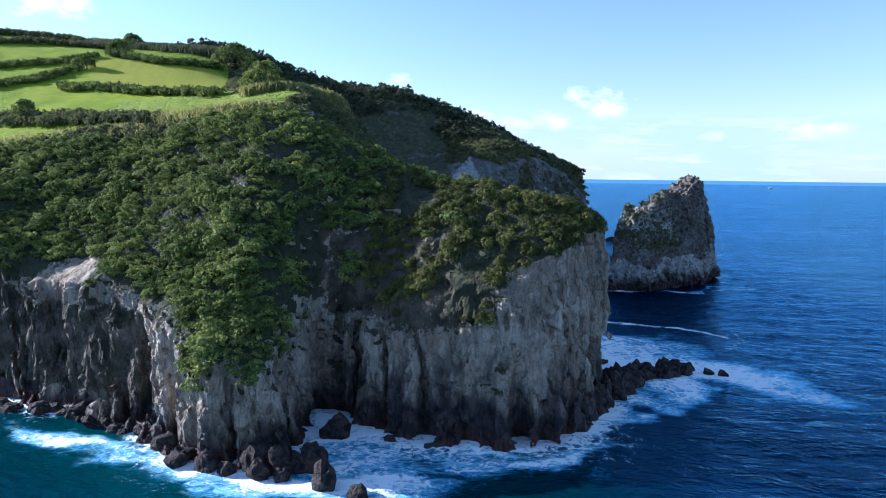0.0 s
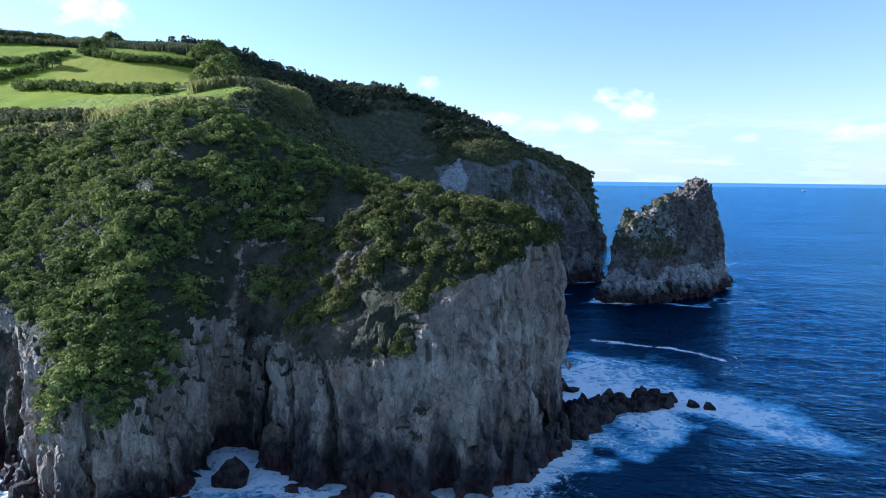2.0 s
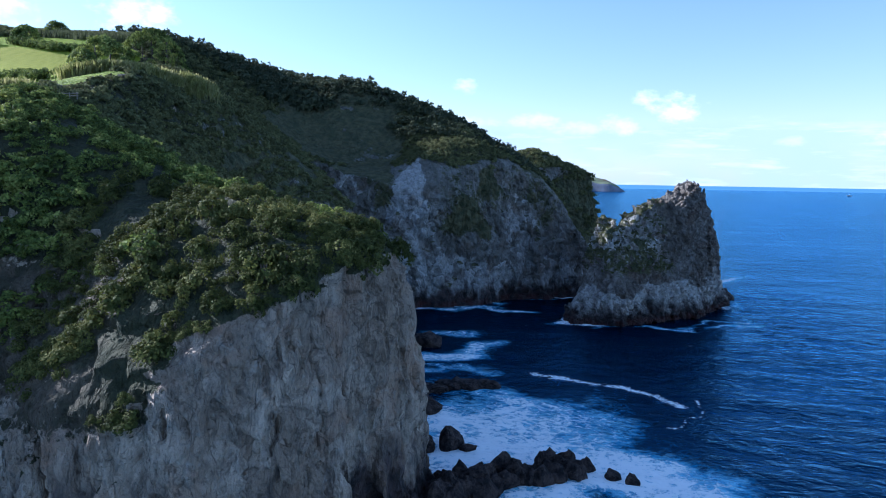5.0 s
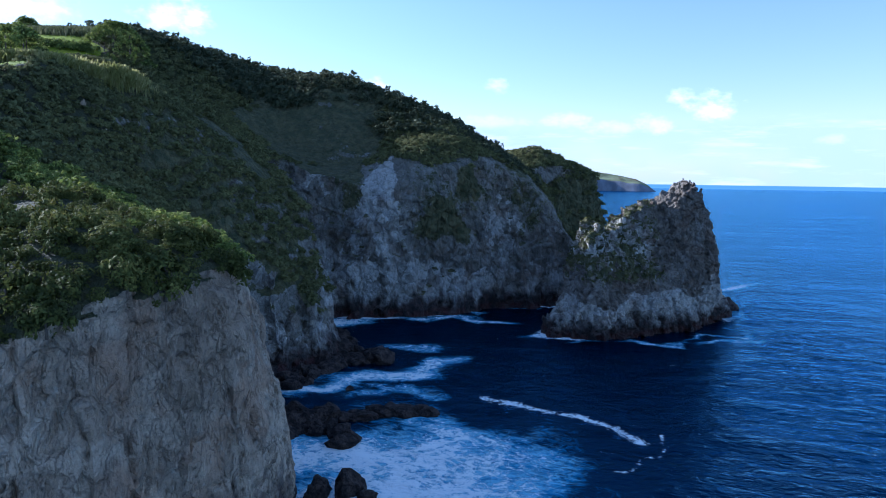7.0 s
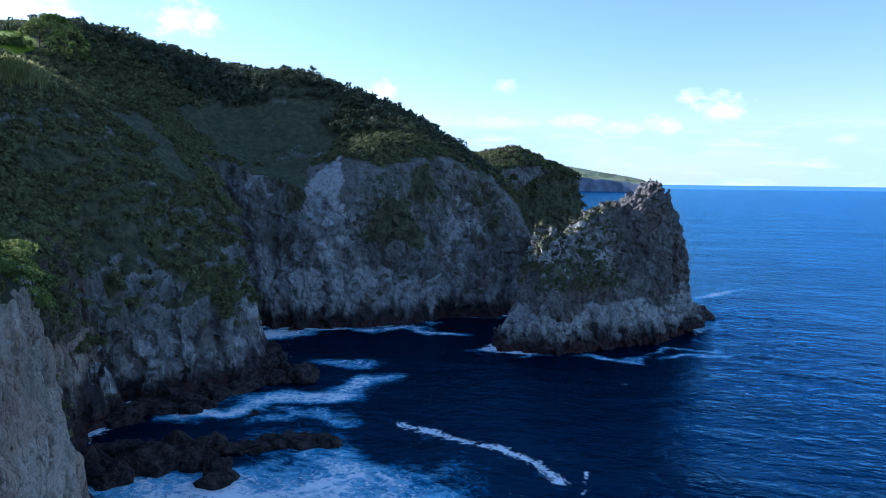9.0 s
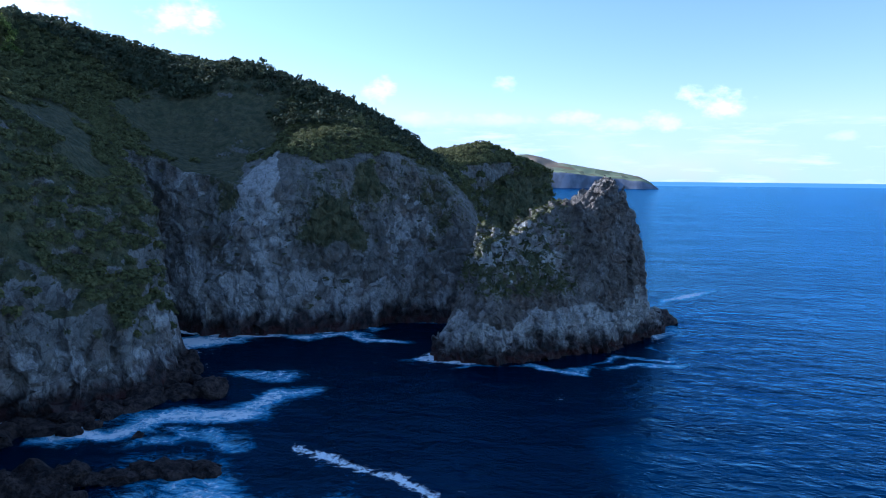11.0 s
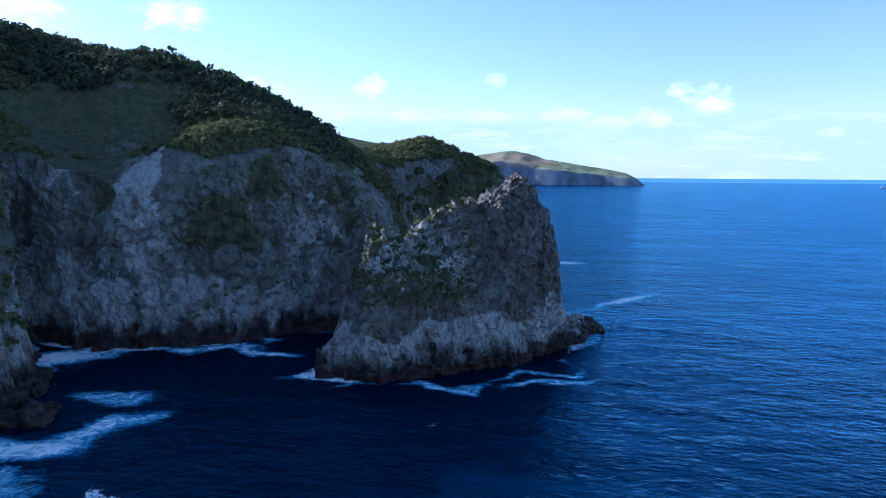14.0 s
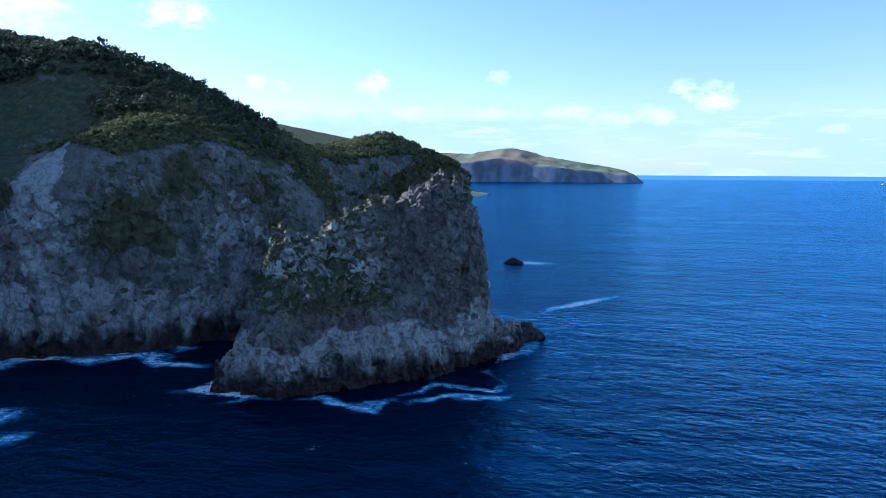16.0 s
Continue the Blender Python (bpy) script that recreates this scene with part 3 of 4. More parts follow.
def broken(points, faces, amount, size, tall, seed):
    """Points set in and out as blocks of two sizes along the way that they face; and that way anew."""
    way_out = facing(points, faces)
    x, y, z = points.T
    push = 0
    for n, scale in enumerate((size, size * 0.42)):
        bend = 0.5 * lumps(x / scale * 0.6, y / scale * 0.6, z / scale * 0.6, 2, seed + 40 + n)
        own, gap = blocks(x / scale + bend, y / scale - bend, z / (scale * tall) + bend, seed + 7 * n)
        push = push + scale * (0.13 * own - 0.2 * np.exp(-((gap / 0.13) ** 2)))
    points = points + way_out * (push * amount)[:, None]
    return points, facing(points, faces)


# ---- the sea stack: a ridge from (66, 296) towards (128, 352) ----
STACK_A, STACK_B = np.array([66.0, 297.0]), np.array([128.0, 352.0])
STACK_WAY = (STACK_B - STACK_A) / np.linalg.norm(STACK_B - STACK_A)
STACK_SIDE = np.array([STACK_WAY[1], -STACK_WAY[0]])
STACK_CREST = np.array([(-6, -3), (-3.5, 3), (4, 14), (7, 24), (8.7, 31), (11, 35), (13.4, 36.5), (16.5, 34), (21.5, 35), (26.3, 38.5), (29.5, 42.5), (32, 39.5), (35.5, 41.5), (40, 44.5), (44.5, 42.8), (48, 46), (53.5, 48.8), (57, 50.8), (60, 46.5), (62.3, 49), (63.4, 44), (66.5, 41.5), (68.6, 37.5), (70, 29), (71, 20), (72.8, 8), (80, 5.5), (85, 2), (89, -3)])
STACK_FRONT = np.array([(-7, 0), (-3, 4), (4, 12), (12, 15.5), (28, 17.5), (45, 16), (60, 12.5), (72, 9), (84, 5), (89, 0)])
STACK_BACK = np.array([(-7, 0), (-3, 3), (10, 8), (40, 10), (62, 9), (72, 7), (84, 4), (88, 0)])


def stack_ring():
    front = [STACK_A + s * STACK_WAY + w * STACK_SIDE for s, w in STACK_FRONT]
    back = [STACK_A + s * STACK_WAY - w * STACK_SIDE for s, w in STACK_BACK[::-1]]
    return np.array(front + back)


STACK_FOOT = stack_ring()


def stack_field(gx, gy, gz):
    x, y, z = np.meshgrid(gx, gy, gz, indexing="ij")
    s = (x - STACK_A[0]) * STACK_WAY[0] + (y - STACK_A[1]) * STACK_WAY[1]
    w = (x - STACK_A[0]) * STACK_SIDE[0] + (y - STACK_A[1]) * STACK_SIDE[1]
    right = step(45, 58, s)
    crest = np.interp(s + (0.45 * w + 0.5) * right, STACK_CREST[:, 0], STACK_CREST[:, 1]) + 1.9 * lumps(s * 0.36, w * 0.3, 0 * s, 3, 14)
    front = np.interp(s, STACK_FRONT[:, 0], STACK_FRONT[:, 1])
    back = np.interp(s, STACK_BACK[:, 0], STACK_BACK[:, 1])
    drawn = np.interp(z, [-4, 0, 4, 12, 26, 44, 54], [-0.08, 0, 0.02, 0.09, 0.62, 0.88, 0.98])
    drawn = drawn * (1 - 0.5 * step(36, 56, s))
    f = np.minimum(front * (1 - drawn) - w, (w + back - 0.13 * (1 - 0.8 * right) * np.maximum(z, 0)))
    f = nearer(f, (crest - z) * 0.8, 0.6)
    f += 1.5 * lumps(x * 0.1, y * 0.1, z * 0.08, 2, 71) + 1.6 * (0.45 - np.abs(lumps(x * 0.2, y * 0.2, z * 0.14, 2, 73)) * 1.3) + 1.3 * (0.4 - np.abs(lump(x * 0.48, y * 0.48, z * 0.4, 75)) * 1.3)
    return f.astype(np.float32)


def around(x, y, z, cx, cy, cz, rx, ry, rz):
    return np.exp(-(((x - cx) / rx) ** 2 + ((y - cy) / ry) ** 2 + ((z - cz) / rz) ** 2) ** 2)


def GROWN(x, y, z):
    """Hanging growth on the rock faces."""
    wander = 6 * lumps(x * 0.11, y * 0.11, z * 0.11, 3, 59) * step(200, 240, y)
    x, z = x + wander, z - 0.8 * wander
    return np.clip(
        around(x, y, z, -32, 108, 29, 14, 10, 13) + around(x, y, z, 8, 121, 29, 7, 8, 8)
        + around(x, y, z, 20, 317, 35, 11, 15, 10) + 0.7 * around(x, y, z, 33, 331, 46, 9, 12, 8) + 0.6 * around(x, y, z, 48, 345, 38, 6, 10, 12) + around(x, y, z, -22, 215, 45, 20, 30, 18) + 0.75 * around(x, y, z, -12, 316, 45, 8, 14, 13)
         + around(x, y, z, 70, 490, 30, 40, 40, 30) + around(x, y, z, 58, 390, 38, 24, 26, 26) + around(x, y, z, -95, 145, 36, 20, 25, 14)  + 0.3 * around(x, y, z, 24, 328, 50, 20, 16, 9), 0, 1)


def PALE(x, y, z):
    """Where the bay's rock is bleached: a band over the surf, a great scar, a bare rib."""
    band = step(27, 10, z + 10 * lumps(x * 0.05, y * 0.05, 0 * x, 2, 33)) * 0.7
    scar = step(1.05, 0.5, np.abs(x + 4 * lumps(x * 0.1, y * 0.1, z * 0.1, 3, 35) - 1 + (61 - z) * 0.1) / (2.2 + np.maximum(61 - z, 0) * 0.3)) * step(63, 58, z) * step(300, 306, y)
    return np.clip(np.maximum(band, scar) + 0.6 * around(x, y, z, 42, 338, 34, 9, 16, 16) + 0.5 * around(x, y, z, -26, 312, 44, 6, 14, 10), 0, 1)


def BARE(x, y, z):
    return np.clip(around(x, y, z, 0, 314, 47, 6.5, 10, 14), 0, 1)


def CLAY(x, y, z):
    """Bare orange earth."""
    return np.clip(around(x, y, z, 29, 139, 40, 2.5, 3, 2) + around(x, y, z, -26, 251, 60, 4, 6, 3) + around(x, y, z, -84, 349, 90, 8, 8, 3), 0, 1)

# ---- building helpers ----
def mesh_from(name, points, faces, mat, smooth=True, attributes=()):
    me = bpy.data.meshes.new(name)
    points, faces = np.asarray(points, np.float32), np.asarray(faces, np.int32)
    me.vertices.add(len(points))
    me.vertices.foreach_set("co", points.ravel())
    k = faces.shape[1]
    me.loops.add(faces.size)
    me.loops.foreach_set("vertex_index", faces.ravel())
    me.polygons.add(len(faces))
    me.polygons.foreach_set("loop_start", np.arange(0, faces.size, k, dtype=np.int32))
    me.polygons.foreach_set("use_smooth", np.broadcast_to(smooth, len(faces)).astype(bool))
    me.update(calc_edges=True)
    for key, values in dict(attributes).items():
        me.attributes.new(key, "FLOAT", "POINT").data.foreach_set("value", np.asarray(values, np.float32))
    for one in mat if isinstance(mat, (list, tuple)) else [mat]:
        me.materials.append(one)
    return me


def part(name, bm, mat, parent=None, label="", smooth=False):
    me = bpy.data.meshes.new(name)
    bm.to_mesh(me)
    bm.free()
    me.materials.append(mat)
    if smooth:
        me.polygons.foreach_set("use_smooth", np.ones(len(me.polygons), bool))
    ob = new(name, me)
    ob.parent = parent
    return tagged(ob, label)


rng = np.random.default_rng(7)

# ---- land: headland, bay cliffs, cape, hill ----
REGIONS = [  # name, x, y, z, cell
    ("ground_headland", (-112, 66), (92, 214), (-4, 82), 0.64),
    ("ground_bay_cliff", (-76, 72), (210, 432), (-4, 122), 1.2),
    ("ground_cape", (8, 108), (426, 640), (-4, 98), 2.0),
]
LABELS = {
    "ground_headland": "steep grey and tan sea cliff headland, its top thick with green shrubs",
    "ground_bay_cliff": "tall shaded grey cliffs round a small bay, shrubs on their brow",
    "ground_cape": "dark green cape dropping sheer into the sea",
}
surfaces = {}
for name, xs, ys, zs, cell in REGIONS:
    gx, gy, gz = [np.arange(a, b + cell, cell) for a, b in (xs, ys, zs)]
    points, faces = skin(land_field(gx, gy, gz), gx, gy, gz)
    x, y, z = points.T
    stone = 0.75 * step(0.65, 0.4, facing(points, faces)[:, 2]) * (1 - 0.9 * step(-2, 3, shore_distance(x, y, PASTURE)))
    points, way_out = broken(points, faces, stone, *((4.2, 2.4, 201) if name == "ground_headland" else (6.5, 1.4, 211)))
    x, y, z = points.T
    # growth: on all that is not too steep, in hanging patches down the rock, none near the spray
    slope = way_out[:, 2]
    low_line = 10 + 8 * lumps(x * 0.03, y * 0.03, z * 0, 2, 77)
    if name == "ground_headland":
        low_line += 9 * step(-18, -22, x)
    growth = step(0.28, 0.62, slope + 0.32 * lumps(x * 0.12, y * 0.12, z * 0.12, 3, 51))
    growth = np.maximum(growth, 0.7 * step(0.3, 0.5, slope))
    soil = np.zeros_like(z)
    if name == "ground_headland":
        ragged = 5 * lumps(x * 0.1, y * 0.1, z * 0.1, 3, 53)
        # worn earth slope over the middle of the cliff, and the slumped foot west of the rib
        slip = step(-24, -18, x + ragged * 0.4) * step(9, 3, x + ragged) * step(17, 22, z + ragged * 0.5) * step(42, 36, z + ragged)
        slump = step(-50, -56, x) * step(27, 21, z + ragged * 0.5) * step(3, 6, z)
        soil = np.clip(np.maximum(0.75 * slip, slump), 0, 1)
        growth = np.maximum(growth, 1.35 * step(0.05, 0.3, slope) * step(19, 26, z)) * (1 - slip)
        growth = np.maximum(growth, 0.74 * slip)
        clean = step(13, 19, x + 0.6 * ragged) * step(33.5, 30.5, z + 0.4 * ragged - 0.36 * (x - 18))
        growth *= 1 - np.maximum(clean, around(x, y, z, -76, 131, 27, 11, 9, 6))
    else:
        clean = 0.0
    growth = np.maximum(growth, GROWN(x, y, z) * (1 - clean)) * step(low_line - 3, low_line + 4, z)
    if name == "ground_headland":
        growth = np.maximum(growth, slump) + 0.5 * around(x, y, z, 9, 122, 31, 8, 10, 8)
    if name == "ground_bay_cliff":
        growth *= 1 - 0.85 * step(63, 58, z) * step(0.85, 0.74, slope) * step(298, 303, y) * step(370, 362, y) * step(-58, -46, x)
        growth = np.maximum(growth, np.maximum(GROWN(x, y, z), (0.4 + 0.16 * lumps(x * 0.06, y * 0.06, z * 0.02, 2, 58)) * (1 - step(0.3, 0.7, PALE(x, y, z))) * step(24, 38, z + 8 * lumps(x * 0.07, y * 0.07, z * 0.07, 2, 57))))
    growth = growth * (1 - BARE(x, y, z))
    pasture = step(-2, 3, shore_distance(x, y, PASTURE)) * (z > 55)
    mown = step(-1, 1, shore_distance(x, y, MOWN))
    growth = growth * (1 - pasture) * (1 - CLAY(x, y, z))
    surfaces[name] = (points, way_out, growth)
    ob = new(name, mesh_from(name, points, faces, ROCK_NEAR if name == "ground_headland" else ROCK_FAR, stone[faces].mean(1) < 0.4, {"growth": growth, "meadow": pasture, "mown": mown, "clay": CLAY(x, y, z), "pale": PALE(x, y, z), "soil": soil}))
    tagged(ob, LABELS[name], "cliff", kind="structure")

# the hill behind, down from the fields, as one sheet round the cut-out cliffs
def hill_level(x, y):
    h = ground_height(x, y)
    return np.minimum(h, shore_distance(x, y) * 3.0 - 3.0)


hx, hy = np.arange(-480, 120.1, 3.0), np.arange(30, 900.1, 3.0)
X, Y = np.meshgrid(hx, hy, indexing="ij")
Z = hill_level(X, Y) + 0.25 * lumps(X * 0.12, Y * 0.12, 0 * X, 2, 61)
inside = np.zeros(X.shape, bool)
for name, xs, ys, zs, cell in REGIONS:
    inside |= (X > xs[0] + 3) & (X < xs[1] - 3) & (Y > ys[0] + 3) & (Y < ys[1] - 3)
Z = np.where(inside, -30, Z - 0.1)
ids = np.arange(X.size).reshape(X.shape)
quads = np.stack([ids[:-1, :-1], ids[1:, :-1], ids[1:, 1:], ids[:-1, 1:]], -1).reshape(-1, 4)
keep = ~(inside.ravel()[quads].any(1)) & (Z.ravel()[quads] > -4).any(1)
hill = new("ground_hill", mesh_from("ground_hill", np.stack([X.ravel(), Y.ravel(), Z.ravel()], 1), quads[keep], EARTH, True, {"meadow": step(-2, 3, shore_distance(X.ravel(), Y.ravel(), PASTURE)), "mown": step(-1, 1, shore_distance(X.ravel(), Y.ravel(), MOWN))}))
tagged(hill, "rising green hillside with pastures above the sea cliffs", "hill", kind="structure")

# the sea stack
gx, gy, gz = np.arange(52, 144, 0.6), np.arange(274, 366, 0.6), np.arange(-4, 56, 0.6)
points, faces = skin(stack_field(gx, gy, gz), gx, gy, gz)
points, way_out = broken(points, faces, np.ones(len(points)), 4.0, 1.1, 221)
x, y, z = points.T
growth = (0.25 + 0.4 * step(0.0, 0.6, way_out[:, 2] + 0.6 * lumps(x * 0.12, y * 0.12, z * 0.12, 3, 91))) * step(13, 20, z)
along_it, across = (x - STACK_A[0]) * STACK_WAY[0] + (y - STACK_A[1]) * STACK_WAY[1], (x - STACK_A[0]) * STACK_SIDE[0] + (y - STACK_A[1]) * STACK_SIDE[1]
pale = 0.95 * step(14.5, 9.5, z + 5 * lumps(x * 0.1, y * 0.1, z * 0.1, 3, 93) - 6 * step(48, 66, along_it)) + 0.5 * step(17, 9, along_it) * step(22, 28, z) + 0.74 * around(along_it, 0, z, 24, 0, 30, 15, 1, 10) + 0.5 * step(64, 69, along_it) * step(30, 22, z)
growth = growth * (1 - 0.75 * step(36, 50, along_it))
surfaces["sea_stack"] = (points, way_out, growth)
stack = new("rock_pinnacle")
stack.location = (98, 320, 0)
low = z[faces].mean(1) < 4.0
for name, chosen in (("crag", ~low), ("wet_foot", low)):
    used, slot = np.unique(faces[chosen], return_inverse=True)
    piece = new(name, mesh_from(name, points[used] - np.array([98, 320, 0]), slot.reshape(-1, 4), ROCK_STACK, False, {"growth": growth[used], "pale": np.clip(pale, 0, 1)[used]}))
    piece.parent = stack
    tagged(piece, "sea-worn dark brown foot, wet with spray" if name == "wet_foot" else "")
tagged(stack, "jagged dark grey rock pinnacle with a pale foot in the sea", "rock")

# ---- the sea, one sheet to the horizon ----
def axis_steps(lo, hi, cell, far):
    core = np.arange(lo, hi + cell / 2, cell)
    out = [cell]
    while sum(out) < far:
        out.append(out[-1] * 1.22)
    tail = np.cumsum(out)
    return np.concatenate([lo - tail[::-1], core, hi + tail])


def finer(steps, lo, hi, cell):
    """Steps with a finer stretch let in."""
    return np.concatenate([steps[steps <= lo], np.arange(lo + cell, hi, cell), steps[steps > hi]])


sx, sy = axis_steps(-110, 190, 1.0, 4650), finer(axis_steps(70, 370, 1.0, 4650), 370, 546, 2.0)
X, Y = np.meshgrid(sx, sy, indexing="ij")
x, y = X.ravel(), Y.ravel()
off_shore = np.minimum(-shore_distance(x, y), -shore_distance(x, y, STACK_FOOT))
calm = step(0, 60, x + 110) * step(0, 60, 190 - x) * step(0, 40, y - 70) * step(0, 60, 430 - y)
z = 0.22 * calm * (lumps(x * 0.07, y * 0.12, 0 * x, 3, 3)) + 0.1 * calm * lump(x * 0.35, y * 0.5, 0 * x, 8)


def along(x, y, line):
    best = np.full(x.shape, 1e9)
    for (ax, ay), (bx, by) in zip(line[:-1], line[1:]):
        t = np.clip(((x - ax) * (bx - ax) + (y - ay) * (by - ay)) / ((bx - ax) ** 2 + (by - ay) ** 2), 0, 1)
        best = np.minimum(best, np.hypot(x - ax - t * (bx - ax), y - ay - t * (by - ay)))
    return best


# surf: along the foot of the rocks, wider where the swell breaks
reach = 3.0 + 3.0 * lumps(x * 0.05, y * 0.05, 0 * x, 2, 15)
reach = np.where(y > 285, reach * 0.55, reach) + 6.0 * around(x, y, 0, 0, 112, 0, 40, 18, 1)
foam = (0.78 * np.where(y > 270, step(-0.25, 0.5, lump(x * 0.06, y * 0.06, 0 * x, 19)), 1.0)) * np.exp(-np.maximum(off_shore - 1.0, 0) / np.maximum(reach, 1.0))
SURF = [  # x, y, half length, half width, turn, strength
    (-34, 98, 17, 3.4, -12, 0.95), (-60, 110, 15, 3.0, -20, 0.8), (-5, 112, 14, 5, 10, 0.5), (26, 112, 12, 3.2, 25, 0.75), (-12, 121, 6, 6, 0, 0.9),
    (-15, 97, 18, 4.5, 0, 0.95), (-4, 105, 8, 5, 20, 0.55), (-15, 125, 8, 8, 0, 0.95), (16, 108, 12, 5, 5, 0.45), (4, 116, 16, 4, 0, 0.7), (50, 198, 18, 11, -20, 0.55),
    (41, 136, 5, 14, -25, 0.75), (56, 157, 9, 7, 40, 0.75), (72, 162, 16, 8, -20, 0.95), (86, 154, 15, 9, -40, 0.6), (78, 168, 14, 8, -15, 0.8), (38, 190, 20, 9, 20, 0.8), (50, 188, 18, 10, 0, 0.7),
    (60, 181, 12, 6, -20, 0.6), (12, 226, 14, 5, 20, 0.8), (24, 235, 13, 7, 25, 0.72), (32, 222, 7, 3, 10, 0.4), (31, 248, 9, 6, 40, 0.62), (22, 266, 8, 4, 20, 0.4), (-8, 291, 13, 7, 15, 0.8), (8, 312, 8, 2.5, 20, 0.4),
    (26, 309, 13, 4, 15, 0.5), (40, 309, 9, 2.5, 10, 0.6), (46, 338, 9, 2, 30, 0.4), (62, 296, 4, 5, 0, 0.62), (96, 294, 12, 1.5, 10, 0.5), (118, 310, 12, 1.4, 50, 0.45), (143, 419, 19, 2.6, 55, 0.78), (110, 530, 11, 6, 0, 0.95), (122, 303, 8, 1.6, 40, 0.55), (20, 316, 10, 2.5, 10, 0.6), (0, 301, 8, 3, 20, 0.6), (50, 174, 11, 15, 0, 0.85), (66, 174, 17, 9, 0, 0.8), (48, 200, 12, 7, 0, 0.6),
]
wx, wy = x + 9.5 * calm * lumps(x * 0.07, y * 0.07, 0 * x, 3, 23), y + 6.5 * calm * lumps(x * 0.07, y * 0.07, 0 * x, 3, 27)
aired = 0.8 * foam
for cx, cy, a, b, turn, strength in SURF:
    c, s = math.cos(radians(turn)), math.sin(radians(turn))
    u, v = (wx - cx) * c + (wy - cy) * s, -(wx - cx) * s + (wy - cy) * c
    q = (u / a) ** 2 + (v / b) ** 2
    foam = np.maximum(foam, min(1.0, strength + 0.05) * np.exp(-(q**1.5)))
    aired = np.maximum(aired, min(1.0, strength + 0.25) * np.exp(-((q / 1.9) ** 1.3)))
foam = np.minimum(foam, 0.92) * (1 - 0.65 * around(x, y, 0 * x, 131, 351, 0, 13, 13, 1))
drift = along(x + 0.3 * (wx - x), y + 0.3 * (wy - y), [(53, 228), (61, 226), (70, 221), (78, 219.5), (83, 215), (87, 209)])
foam = np.maximum(foam, 0.8 * np.exp(-(drift / 1.7) ** 2))
foam = np.maximum(foam, 0.6 * np.exp(-(along(wx, wy, [(92, 212), (89, 202), (87, 194)]) / 1.5) ** 2))
shoal = np.clip(np.exp(-np.maximum(off_shore - 3, 0) / 30) * step(140, 105, y) * step(60, 5, x), 0, 1)
ids = np.arange(X.size).reshape(X.shape)
quads = np.stack([ids[:-1, :-1], ids[1:, :-1], ids[1:, 1:], ids[:-1, 1:]], -1).reshape(-1, 4)
quads = quads[~(off_shore[quads] < -14).all(1)]
sea = new("water", mesh_from("water", np.stack([x, y, z], 1), quads, SEA, True, {"foam": foam, "aired": aired, "shoal": shoal}))
tagged(sea, "deep blue sea with white surf breaking along the rocks", "sea", kind="structure")

# ---- shrubs ----
def crown_points(leaves, size, seed, squash=0.75, tall=1.0, tufts=15):
    """Leaf blades in tufts on a lumpy dome about the origin, one metre in radius: points (4 to a blade)."""
    r = np.random.default_rng(seed)
    heart = r.normal(size=(tufts, 3))
    heart[:, 2] = np.abs(heart[:, 2]) * 1.1 - 0.2
    heart /= np.linalg.norm(heart, axis=1, keepdims=True)
    heart *= (0.42 + 0.4 * r.random((tufts, 1)))
    girth = 0.24 + 0.16 * r.random(tufts)
    which = r.integers(tufts, size=leaves)
    way = r.normal(size=(leaves, 3)) + heart[which] * 0.9 + np.array([0, 0, 0.35])
    way /= np.linalg.norm(way, axis=1, keepdims=True)
    at = (heart[which] + way * (girth[which] * (0.8 + 0.3 * r.random(leaves)))[:, None]) * np.array([1, 1, squash * tall])
    face = way + 0.5 * r.normal(size=way.shape) + np.array([0, 0, 0.25])
    face /= np.linalg.norm(face, axis=1, keepdims=True)
    side = np.cross(face, r.normal(size=way.shape))
    side /= np.linalg.norm(side, axis=1, keepdims=True)
    tip = np.cross(face, side)
    s = size * (0.6 + 0.8 * r.random((leaves, 1)))
    droop = face * s * -0.2
    return np.stack([at - tip * s, at + side * s * 0.6 + droop, at + tip * s, at - side * s * 0.6 + droop], 1)


def thin_out(points, gap):
    """Some of the points, no two in one square of that size."""
    key = np.floor(points / gap).astype(np.int64)
    _, first = np.unique(key, axis=0, return_index=True)
    return np.sort(first)


def grown_stuff(name, at, radius, kinds, mat, label, category):
    """One object of many crowns."""
    out = []
    r = np.random.default_rng(len(at))
    for n, (p, size) in enumerate(zip(at, radius)):
        blades = kinds[n % len(kinds)]
        a = r.random() * 6.283
        c, s = np.cos(a), np.sin(a)
        turned = blades @ np.array([[c, s, 0], [-s, c, 0], [0, 0, 1]])
        out.append((turned * size + p).astype(np.float32))
    pts = np.concatenate(out).reshape(-1, 3)
    ob = new(name, mesh_from(name, pts, np.arange(len(pts)).reshape(-1, 4), mat, False))
    return tagged(ob, label, category, kind="stuff")


